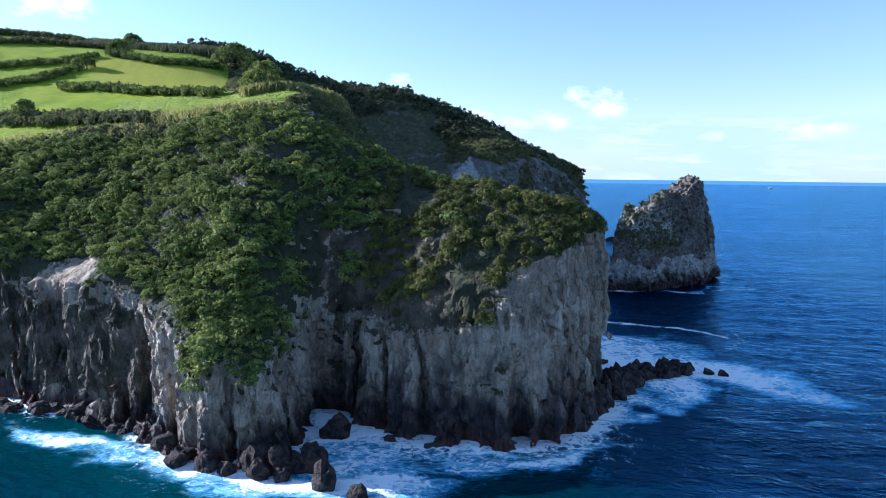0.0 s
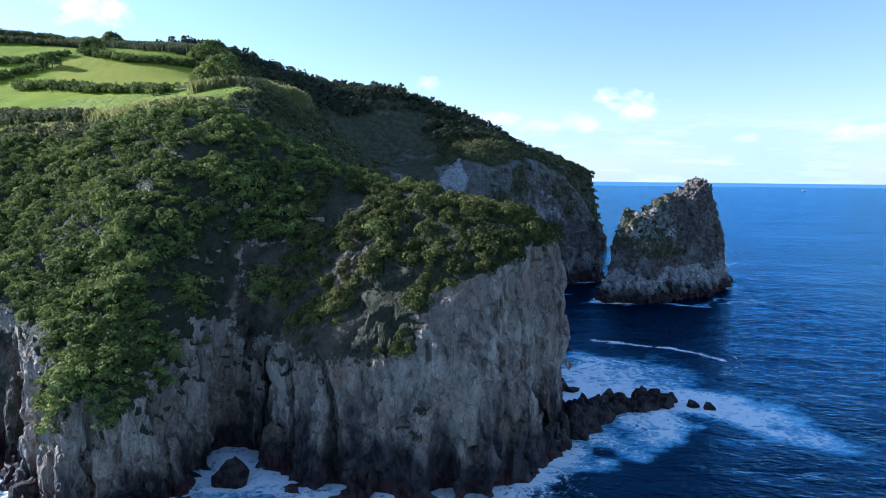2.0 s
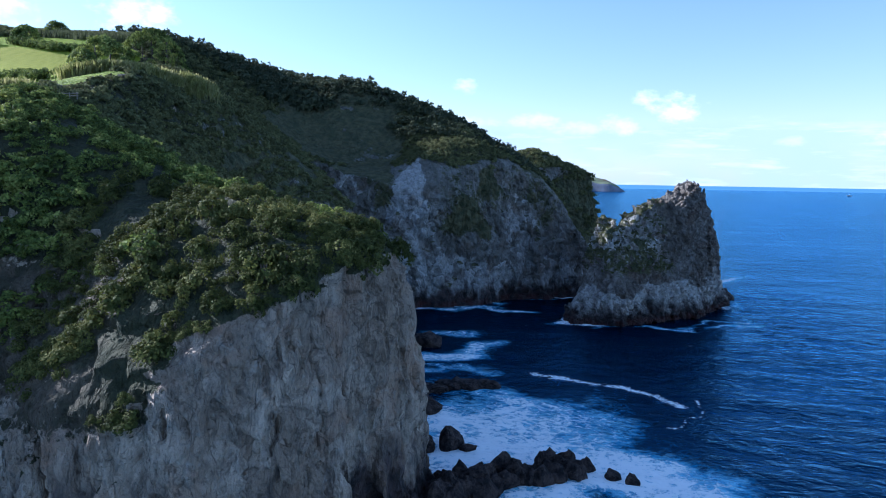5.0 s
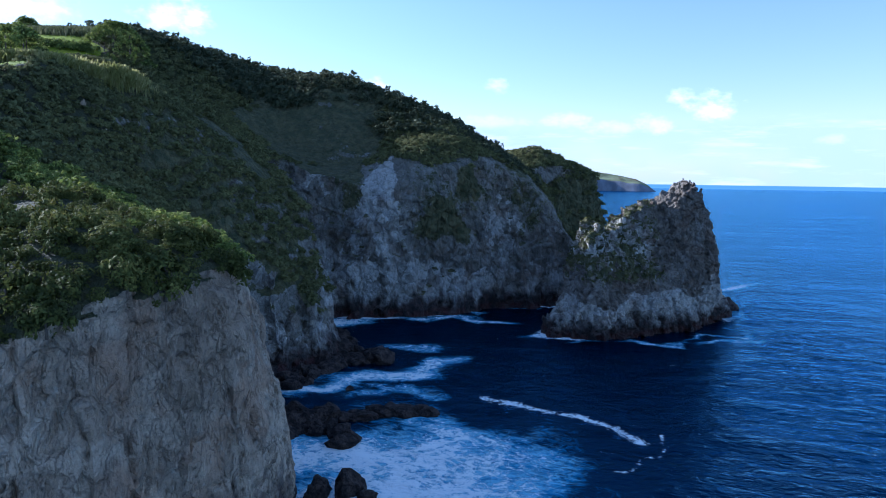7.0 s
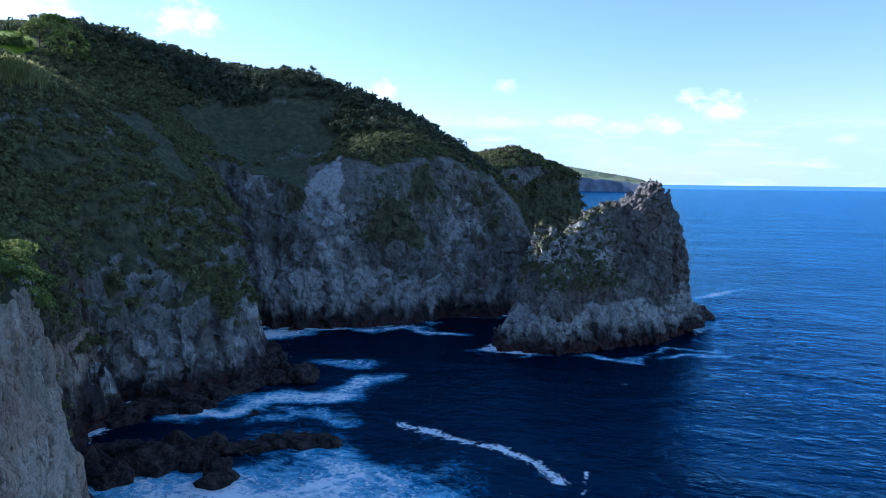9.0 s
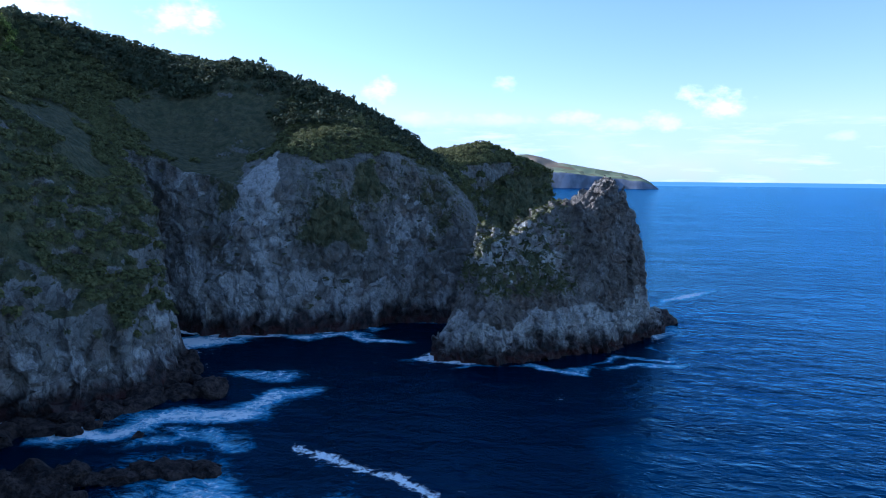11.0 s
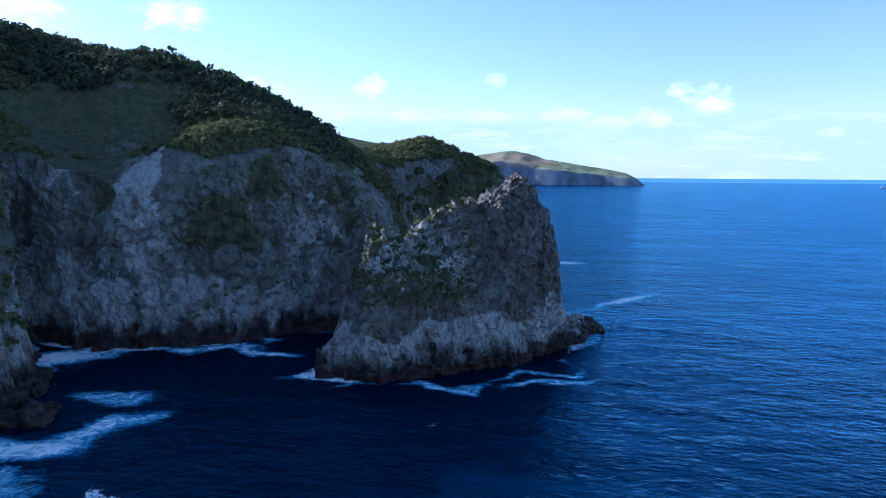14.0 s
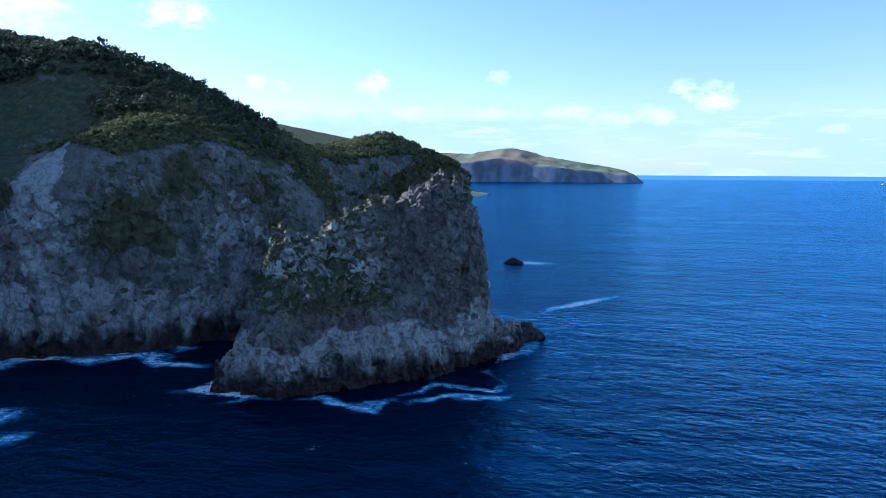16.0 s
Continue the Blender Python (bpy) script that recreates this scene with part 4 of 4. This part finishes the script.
def choose(name, gap, least=0.5, flat=0.42, seed=1):
    points, way_out, growth = surfaces[name]
    r = np.random.default_rng(seed)
    order = r.permutation(len(points))
    order = order[(growth[order] > least) & (way_out[order, 2] > flat) & (points[order, 2] > 6)]
    p = points[order]
    open_ground = lumps(p[:, 0] * 0.09, p[:, 1] * 0.09, p[:, 2] * 0.0, 2, 88) < -0.55
    if name == "ground_bay_cliff":
        open_ground = (lumps(p[:, 0] * 0.03, p[:, 1] * 0.03, p[:, 2] * 0.03, 2, 89) < -0.3) & ((p[:, 0] < -12) | (p[:, 1] < 315))
    p = p[~(open_ground & (p[:, 0] > -28)) & ~(open_ground & (name == "ground_bay_cliff"))]
    x, y, z = p.T
    if name == "ground_headland":
        foot = np.where(x > -44, 15.0, np.where(x > -60, 25.0, 27.0)) + 4 * lumps(x * 0.15, y * 0.15, z * 0, 2, 96)
        p = p[~((x < -20) & (z < foot) & (y < 150)) & ~((x > 15) & (z < 31 + 0.36 * (x - 18)) & (y < 165)) & ~((x > -23) & (z < 23) & (y < 165)) & ~((x > -23) & (x < 4) & (z < 38) & (y < 150) & (lumps(x * 0.16, y * 0.16, z * 0.16, 2, 90) < 0.05))]
    return p[thin_out(p, gap)]


near_spots = choose("ground_headland", 2.4, 0.5, 0.4)
hanging = choose("ground_headland", 1.8, 0.45, 0.02, 2)
hx, hy, hz = hanging.T
hanging = hanging[(around(hx, hy, hz, 8, 122, 30, 8, 9, 8) > 0.4) | (around(hx, hy, hz, -34, 108, 28, 14, 12, 11) > 0.5)]
near_spots = np.concatenate([near_spots, hanging])
near_spots = near_spots[thin_out(near_spots, 1.8)]
near_spots = near_spots[lumps(near_spots[:, 0] * 0.2, near_spots[:, 1] * 0.2, near_spots[:, 2] * 0.2, 2, 92) > -0.6]
r = np.random.default_rng(4)
r.shuffle(near_spots)
brow = (near_spots[:, 0] > -10) & (near_spots[:, 0] < 46) & (near_spots[:, 1] < 152) & (near_spots[:, 2] > 14)
picked = np.flatnonzero(brow)[:280]
single = np.zeros(len(near_spots), bool)
single[picked] = True


def shrub(seed, mat):
    """A shrub one metre in radius: stems and a leafy crown."""
    root = new("shrub")
    blades = crown_points(760, 0.085, seed, 0.85, 1.0, 18)
    me = mesh_from("crown", blades.reshape(-1, 3), np.arange(len(blades) * 4).reshape(-1, 4), mat, False)
    crown = new("crown", me)
    crown.parent = root
    bm = bmesh.new()
    rr = random.Random(seed)
    for k in range(3):
        m = Matrix.Rotation(rr.random() * 6.28, 4, "Z") @ Matrix.Rotation(0.35, 4, "X") @ Matrix.Translation((0, 0, 0.05))
        bmesh.ops.create_cone(bm, segments=5, radius1=0.06, radius2=0.025, depth=0.9, matrix=m)
    part("stem", bm, BARK, root, "thin brown stems")
    return tagged(root, "rounded evergreen shrub with small glossy leaves, rooted on the cliff top", "shrub", "shrubs on the headland")


masters = [shrub(100 + k, LEAF_BROW if k < 4 else LEAF_OLIVE) for k in range(6)]
for n, k in enumerate(picked):
    p = near_spots[k]
    size = (1.25 + 1.9 * r.random() ** 1.5) * (0.9 + 0.3 * float(lump(p[0] * 0.22, p[1] * 0.22, 0.5, 94)))
    m = Matrix.LocRotScale(Vector(p) - Vector((0, 0, 0.25)), Euler((0, 0, r.random() * 6.28)), None)
    kind = masters[n % 6] if lump(p[0] * 0.1, p[1] * 0.1, 0.5, 3) > -0.15 else masters[n % 4]
    if n < 6:
        one = masters[n]
        one.matrix_basis = m
    else:
        one = copy_thing(kind, m)
    one.scale = (size, size, size * (0.8 + 0.5 * r.random()))

kinds_near = [crown_points(420, 0.1, 200 + k) for k in range(8)]
rest = near_spots[~single]
far_back = rest[:, 1] > 172
grown_stuff("shrub_cover", rest[~far_back] + np.array([0, 0, 0.5]), (1.2 + 2.2 * r.random((~far_back).sum()) ** 1.6) * (0.9 + 0.4 * lump(rest[~far_back][:, 0] * 0.18, rest[~far_back][:, 1] * 0.18, rest[~far_back][:, 2] * 0.18, 95)), kinds_near, LEAF, "dense evergreen scrub covering the headland slopes", "scrub")


def bare_faces(p):
    """Leaves out what would hang on the sheer rock."""
    meadow_slope = (p[:, 0] < -20) & (p[:, 1] > 326) & (p[:, 2] > 58)
    return p[((p[:, 2] > 56) | (p[:, 1] < 285) | (p[:, 1] > 365)) & ~meadow_slope]


kinds_far = [crown_points(110, 0.22, 300 + k) for k in range(6)]
bay_spots = np.concatenate([rest[far_back], bare_faces(choose("ground_bay_cliff", 2.6, 0.55, 0.62))])
grown_stuff("scrub_on_bay_cliffs", bay_spots, 1.3 + 1.0 * r.random(len(bay_spots)), kinds_far, LEAF_DARK, "dark evergreen scrub on the shaded slopes above the bay", "scrub")
cape_spots = choose("ground_cape", 3.4, 0.5)
grown_stuff("scrub_on_cape", cape_spots, 2.0 + 1.2 * r.random(len(cape_spots)), kinds_far, LEAF_DARK, "dark green trees and scrub over the far cape", "scrub")
stack_spots = choose("sea_stack", 1.4, 0.55, 0.5)
grown_stuff("tufts_on_stack", stack_spots, 0.3 + 0.3 * r.random(len(stack_spots)), [crown_points(40, 0.3, 340 + k, 0.5) for k in range(4)], LEAF_OLIVE, "low olive-green tufts clinging to the sea stack", "scrub")

# ---- rocks in the surf ----
def boulder(x, y, wide, tall, label, turn=0.0, long=1.0):
    """A broken block of dark lava, its foot under water."""
    seed = abs(x) * 3.1 + abs(y) * 1.7
    bm = bmesh.new()
    bmesh.ops.create_icosphere(bm, subdivisions=3, radius=1.0)
    rr = random.Random(int(seed * 10))
    cuts = [(Vector((rr.gauss(0, 1), rr.gauss(0, 1), rr.gauss(0, 0.8))).normalized(), 0.5 + 0.35 * rr.random()) for _ in range(9)]
    for v in bm.verts:
        p = v.co.copy()
        p *= 1 + 0.3 * noise.noise(p * 1.3 + Vector((seed, 0, seed)))
        for side, depth in cuts:
            over = p.dot(side) - depth
            if over > 0:
                p -= side * over * 0.9
        p *= 1 + 0.2 * noise.noise(p * 3.0 + Vector((0, seed, 0))) + 0.1 * noise.noise(p * 8.0 + Vector((seed, seed, 0)))
        v.co = Vector((p.x * wide * long, p.y * wide, p.z * tall)) * 1.2
    ob = part("rock", bm, BOULDER, None, label, False)
    ob.matrix_world = pose(x, y, tall * 0.08, 0, 0, turn)
    return tagged(ob, "", "rock", "rocks in the surf")


WET = "wet black lava rock standing in white surf"
REEF = "long low ridge of dark brown lava in the surf"
LOOSE = "angular grey boulder fallen at the foot of the cliff"
for x, y, wide, tall in [(-14, 117, 2.6, 3.8), (-14, 103, 2.2, 3.6), (-10, 96, 2.0, 3.4), (-17, 102, 2.0, 2.6), (-20, 101.5, 2.4, 3.8), (-22, 99, 2.0, 2.4), (-28, 99.5, 1.8, 1.8),
                         (-32, 100, 1.8, 2.0), (-4, 93, 1.6, 1.6), (-18, 98, 1.4, 1.4), (-24, 102, 2.6, 4.0), (-38, 102, 2.2, 2.2), (63, 170, 2.4, 2.8), (65, 167, 2.0, 2.2), (71, 168, 1.5, 1.2),
                         (74, 166.5, 1.2, 1.2), (41.5, 175, 2.6, 4.0), (37, 172.5, 2.4, 2.6), (45, 174, 1.4, 1.2), (101, 526, 4.5, 2.6), (106, 524, 3.0, 1.6), (22, 223, 1.2, 0.9), (8, 221, 2.2, 1.8), (10, 225, 1.8, 1.3)]:
    boulder(x, y, wide, tall, WET, x * 37 % 360)


def reef(line, count, wide, tall, spread_out, seed):
    """A ridge of broken lava blocks along a bent line."""
    rr = random.Random(seed)
    for k in range(count):
        f = (k + rr.random() * 0.8) / count * (len(line) - 1)
        n = min(int(f), len(line) - 2)
        (ax, ay), (bx, by) = line[n], line[n + 1]
        x, y = ax + (bx - ax) * (f - n) + rr.gauss(0, spread_out), ay + (by - ay) * (f - n) + rr.gauss(0, spread_out)
        shrink = (0.55 + 0.75 * rr.random()) * (1.15 - 0.4 * k / count)
        boulder(x, y, wide * shrink, tall * shrink * (0.7 + 0.6 * rr.random()), REEF, math.degrees(math.atan2(by - ay, bx - ax)) + rr.gauss(0, 25), 1.15 + 0.5 * rr.random())


reef([(43, 148), (47, 155), (53, 161), (60, 168), (65, 172)], 46, 1.9, 3.0, 1.5, 1)
reef([(4, 189), (14, 191), (22, 197), (30, 196)], 40, 2.2, 2.0, 2.2, 2)
reef([(6, 197), (22, 203), (31, 207), (38, 212), (46, 213.5)], 40, 1.9, 1.5, 0.9, 3)
reef([(-5, 213), (-1, 220), (6, 229), (10, 238), (13, 247), (20, 252.5)], 52, 2.1, 1.9, 1.5, 4)
reef([(6, 246), (8, 254), (0, 266), (-8, 276)], 24, 2.4, 2.4, 1.6, 5)
for x, y, wide, tall, turn, long in [(128, 357, 4.0, 4.0, 50, 1.4), (131, 361, 2.6, 2.0, 50, 1.4), (33, 192, 2.4, 1.6, 20, 1.4), (21, 249, 3.4, 3.2, 20, 1.2)]:
    boulder(x, y, wide, tall, REEF, turn, long)
for k in range(34):
    f = k / 34
    bx, by = -90 + 48 * f + rng.normal() * 1.5, 126 - 18 * max(0.0, f - 0.3) + rng.normal() * 2.0 - 3
    s = 0.9 + 1.5 * rng.random() ** 2
    boulder(bx, by, s, s * 0.9, LOOSE, rng.random() * 360, 1.2)

# ---- hedges, reeds and trees of the pastures ----
def on_ground(x, y):
    return float(hill_level(np.array([x]), np.array([y]))[0])


def stations(line, gap):
    """Points along a bent line, a gap apart."""
    out = []
    for (ax, ay), (bx, by) in zip(line[:-1], line[1:]):
        n = max(1, int(math.hypot(bx - ax, by - ay) / gap))
        out += [(ax + (bx - ax) * k / n, ay + (by - ay) * k / n) for k in range(n)]
    return out + [line[-1]]


hedge_kinds = [crown_points(90, 0.2, 400 + k, 1.1) for k in range(6)]


def hedge(line, tall, mat, label, wide=1):
    r = np.random.default_rng(int(abs(line[0][0]) * 7 + tall * 10))
    out = []
    for x, y in stations(line, tall * 0.2):
        for _ in range(wide):
            px, py = x + r.normal() * tall * 0.2 * wide, y + r.normal() * tall * 0.2 * wide
            s = tall * (0.36 + 0.16 * r.random())
            a = r.random() * 6.28
            c, q = np.cos(a), np.sin(a)
            blades = hedge_kinds[r.integers(6)] @ np.array([[c, q, 0], [-q, c, 0], [0, 0, 1]])
            out.append(blades * s * np.array([1, 1, 1.15]) + np.array([px, py, on_ground(px, py) + s * 0.45]))
    pts = np.concatenate(out).reshape(-1, 3)
    ob = new("hedge", mesh_from("hedge", pts, np.arange(len(pts)).reshape(-1, 4), mat, False))
    return tagged(ob, label, "hedge", "hedges of the pastures")


HEDGES = [
    ([(-150, 201), (-131, 196), (-109, 189), (-86, 185)], 4.6),
    ([(-152, 237), (-136, 234), (-113, 225), (-80, 214)], 3.6),
    ([(-170, 298), (-140, 288), (-117, 302)], 4.0),
    ([(-230, 258), (-199, 265), (-179, 274), (-172, 291)], 3.4),
    ([(-215, 228), (-185, 236), (-169, 246), (-163, 264)], 3.8),
    ([(-270, 296), (-231, 306), (-209, 316), (-180, 317)], 4.2),
    ([(-320, 328), (-260, 333), (-205, 337)], 4.6),
]
for line, tall in HEDGES:
    hedge(line, tall, LEAF_DARK if tall > 4.1 else LEAF, "dense dark green hedge along the edge of a pasture", 2)


def reeds(name, line, tall, deep, mat, label, category, count):
    """A stand of upright canes with drooping blades and pale plumes."""
    r = np.random.default_rng(int(abs(line[0][0]) * 3 + count))
    spots = stations(line, 0.4)
    at = np.array([spots[k] for k in r.integers(len(spots), size=count)]) + r.normal(size=(count, 2)) * deep
    base = np.stack([at[:, 0], at[:, 1], hill_level(at[:, 0], at[:, 1])], 1)
    high = tall * (0.55 + 0.5 * r.random((count, 1)))
    bend = r.normal(size=(count, 3)) * np.array([0.22, 0.22, 0.0]) * high
    a = r.random(count) * 6.283
    side = np.stack([np.cos(a), np.sin(a), 0 * a], 1) * 0.16
    top = base + bend + np.array([0, 0, 1]) * high
    mid = base + bend * 0.35 + np.array([0, 0, 0.6]) * high
    stalk = np.stack([base - side * 0.6, base + side * 0.6, mid + side, mid - side], 1)
    plume = np.stack([mid - side, mid + side, top + side * 0.5, top - side * 0.5], 1)
    pts = np.concatenate([stalk, plume]).reshape(-1, 3)
    ob = new(name, mesh_from(name, pts, np.arange(len(pts)).reshape(-1, 4), mat, False))
    return tagged(ob, label, category, kind="stuff")


reeds("reed_bed", [(-66, 206), (-52, 213), (-44, 224), (-42, 236)], 3.3, 1.4, REED, "tall dry reeds with pale plumes at the field corner", "reeds", 5200)
reeds("reed_strip", [(-84, 184), (-66, 177), (-52, 168), (-46, 170)], 2.8, 1.6, REED, "pale reeds along the lower edge of the pasture", "reeds", 4200)
reeds("grass_fringe", [(-140, 178), (-105, 180), (-84, 180)], 1.0, 2.4, REED, "long pale grass along the brow of the slope", "grass", 4200)
reeds("cane_field", [(-196, 337), (-170, 330), (-150, 326), (-122, 325)], 3.6, 3.4, CORN, "tall green cane standing along the top of the hill", "maize", 12000)


def broad_bush(x, y, wide, tall, mat, label):
    r = np.random.default_rng(int(abs(x) * 11 + abs(y)))
    out = []
    for k in range(int(9 * wide)):
        a, q = r.random() * 6.28, math.sqrt(r.random())
        px, py = x + math.cos(a) * q * wide, y + math.sin(a) * q * wide
        s = 1.3 + 0.7 * r.random()
        out.append(hedge_kinds[k % 6] * s + np.array([px, py, on_ground(px, py) + tall * (1 - q**2.2) * 0.92]))
    pts = np.concatenate(out).reshape(-1, 3)
    root = new("bush_clump")
    root.location = (x, y, on_ground(x, y))
    crown = new("crown", mesh_from("crown", pts - np.array([x, y, on_ground(x, y)]), np.arange(len(pts)).reshape(-1, 4), mat, False))
    crown.parent = root
    for k in range(5):
        bm = bmesh.new()
        bmesh.ops.create_cone(bm, segments=6, radius1=0.25, radius2=0.1, depth=tall * 0.8, matrix=Matrix.Translation((wide * 0.4 * math.cos(k * 1.26), wide * 0.4 * math.sin(k * 1.26), tall * 0.3)))
        part("trunk", bm, BARK, root)
    return tagged(root, label, "bush", "bushes among the pastures")


broad_bush(-64, 216, 8.0, 9.0, LEAF, "great rounded cane and bush clump at the field corner")
broad_bush(-112, 311, 13.0, 12.0, LEAF, "great rounded bush clump near the hilltop")
broad_bush(-168, 303, 5.5, 6.0, LEAF, "round green bush on a pasture bank")
broad_bush(-163, 268, 4.0, 5.0, LEAF, "round green bush where two hedges meet")
broad_bush(-138, 199, 3.5, 6.5, LEAF, "tall round bush in the lower hedge")
broad_bush(-178, 332, 6.0, 6.5, LEAF, "round dark bush at the end of the cane")

# trees and scrub over the ridge and the hill outside the pastures
tree_kinds = [crown_points(150, 0.2, 500 + k, 1.0, 1.15) for k in range(6)]
gx, gy = np.meshgrid(np.arange(-150, 60, 4.2), np.arange(318, 470, 4.2), indexing="ij")
px, py = gx.ravel() + rng.normal(size=gx.size) * 1.2, gy.ravel() + rng.normal(size=gx.size) * 1.2
pz = hill_level(px, py)
clear = (shore_distance(px, py, PASTURE) < -3) & (pz > 30) & (shore_distance(px, py) > 16) & (py > np.where(px > -24, 352, 366 + 0.32 * (px + 32)))
spots = np.stack([px, py, pz + 0.8], 1)[clear]
spots[:, 2] += np.where(spots[:, 0] < -40, 0.3, -0.4)
grown_stuff("ridge_wood", spots, (1.8 + 2.5 * rng.random(len(spots)) ** 2.0) * np.where(spots[:, 0] < -40, 1.15, 0.9), tree_kinds, LEAF_WOOD, "dark evergreen trees along the crest of the hill", "wood")
gx, gy = np.meshgrid(np.arange(-125, -70, 3.2), np.arange(200, 352, 3.2), indexing="ij")
px, py = gx.ravel() + rng.normal(size=gx.size), gy.ravel() + rng.normal(size=gx.size)
clear = (shore_distance(px, py, PASTURE) < -2) & (lumps(px * 0.03, py * 0.03, 0 * px, 2, 89) > -0.35)
spots = np.stack([px, py, hill_level(px, py) + 0.3], 1)[clear]
grown_stuff("hillside_scrub", spots, 1.7 + 1.1 * rng.random(len(spots)), kinds_far, LEAF_DARK, "dark scrub on the hillside below the pastures", "scrub")

gx, gy = np.meshgrid(np.arange(-220, -106, 2.8), np.arange(118, 182, 2.8), indexing="ij")
px, py = gx.ravel() + rng.normal(size=gx.size), gy.ravel() + rng.normal(size=gx.size)
clear = (shore_distance(px, py, PASTURE) < -1) & (shore_distance(px, py) > 5)
spots = np.stack([px, py, hill_level(px, py) + 0.5], 1)[clear]
grown_stuff("slope_scrub", spots, 1.4 + 1.6 * rng.random(len(spots)) ** 1.5, [crown_points(200, 0.14, 520 + k) for k in range(6)], LEAF, "dense green scrub on the slope below the pastures", "scrub")

# a short timber fence at the corner of the lower pasture
fence = new("fence")
fx, fy = -39.0, 171.0
fence.location = (fx, fy, on_ground(fx, fy))
for k in range(4):
    bm = bmesh.new()
    bmesh.ops.create_cube(bm, size=1.0, matrix=Matrix.Translation((k * 1.7, 0, 0.55)) @ Matrix.Diagonal((0.14, 0.14, 1.5, 1)))
    bmesh.ops.bevel(bm, geom=bm.edges[:], offset=0.02, segments=1, affect="EDGES")
    part("post", bm, TIMBER, fence)
for k in range(2):
    bm = bmesh.new()
    bmesh.ops.create_cube(bm, size=1.0, matrix=Matrix.Translation((2.55, 0.09, 0.55 + 0.5 * k)) @ Matrix.Diagonal((5.6, 0.06, 0.16, 1)))
    bmesh.ops.bevel(bm, geom=bm.edges[:], offset=0.015, segments=1, affect="EDGES")
    part("rail", bm, TIMBER, fence)
tagged(fence, "low grey timber fence at the pasture's corner", "fence")

# ---- distance: a headland with fields, a green hilltop, a ship ----
def far_land(name, x, y, z, label, clay=None):
    ids = np.arange(x.size).reshape(x.shape)
    quads = np.stack([ids[:-1, :-1], ids[1:, :-1], ids[1:, 1:], ids[:-1, 1:]], -1).reshape(-1, 4)
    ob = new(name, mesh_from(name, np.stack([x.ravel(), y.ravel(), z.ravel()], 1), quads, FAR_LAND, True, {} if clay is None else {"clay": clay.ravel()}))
    return tagged(ob, label, "headland", kind="structure")


x, y = np.meshgrid(np.arange(-1400, 340, 12.0), np.concatenate([np.arange(3440, 3600, 5.0), np.arange(3600, 4600, 25.0)]), indexing="ij")
crest = np.interp(x, [-1400, -900, -600, -395, -300, -200, -120, 0, 164, 250, 300, 325, 335], [170, 160, 150, 184, 170, 134, 126, 104, 78, 58, 34, 8, -6])
front = y - 3500 - 9 * lumps(x * 0.008, y * 0.0, 0 * x, 2, 7)
z = np.minimum(front * 2.2 + 3, crest * (0.62 + 0.38 * step(0, 330, front))) * 1.0 + 3 * lumps(x * 0.02, y * 0.02, 0 * x, 2, 5)
z = np.minimum(z, (330 - x) * 1.1)
far_land("backdrop_headland", x, y, np.maximum(z, -8), "distant haze-blue headland with green fields above its cliffs", around(x, 0, z, -320, 0, 130, 170, 1, 42))
x, y = np.meshgrid(np.arange(-800, -100, 15.0), np.arange(1350, 1900, 15.0), indexing="ij")
z = 132 * np.exp(-(((x + 440) / 190) ** 2 + ((y - 1600) / 170) ** 2)) - 6 + 1.5 * lumps(x * 0.02, y * 0.02, 0 * x, 2, 6)
far_land("backdrop_hill", x, y, z, "distant green hilltop ruled with field walls")

ship = new("ship")
ship.location = (1330, 3420, 0)
bm = bmesh.new()
bmesh.ops.create_cube(bm, size=1.0, matrix=Matrix.Translation((0, 0, 1.2)) @ Matrix.Diagonal((22, 5, 3.4, 1)))
for v in bm.verts:
    if v.co.x > 0:
        v.co.y *= 0.25
    if v.co.z < 0:
        v.co.x *= 0.86
        v.co.y *= 0.6
bmesh.ops.bevel(bm, geom=bm.edges[:], offset=0.3, segments=2, affect="EDGES")
part("hull", bm, WHITE, ship)
bm = bmesh.new()
bmesh.ops.create_cube(bm, size=1.0, matrix=Matrix.Translation((-3, 0, 4.4)) @ Matrix.Diagonal((9, 4, 3.2, 1)))
bmesh.ops.bevel(bm, geom=bm.edges[:], offset=0.3, segments=2, affect="EDGES")
part("cabin", bm, WHITE, ship)
bm = bmesh.new()
bmesh.ops.create_cone(bm, segments=6, radius1=0.2, radius2=0.1, depth=6, matrix=Matrix.Translation((-2, 0, 8.5)))
part("mast", bm, WHITE, ship)
tagged(ship, "small white ship far out on the sea", "ship")
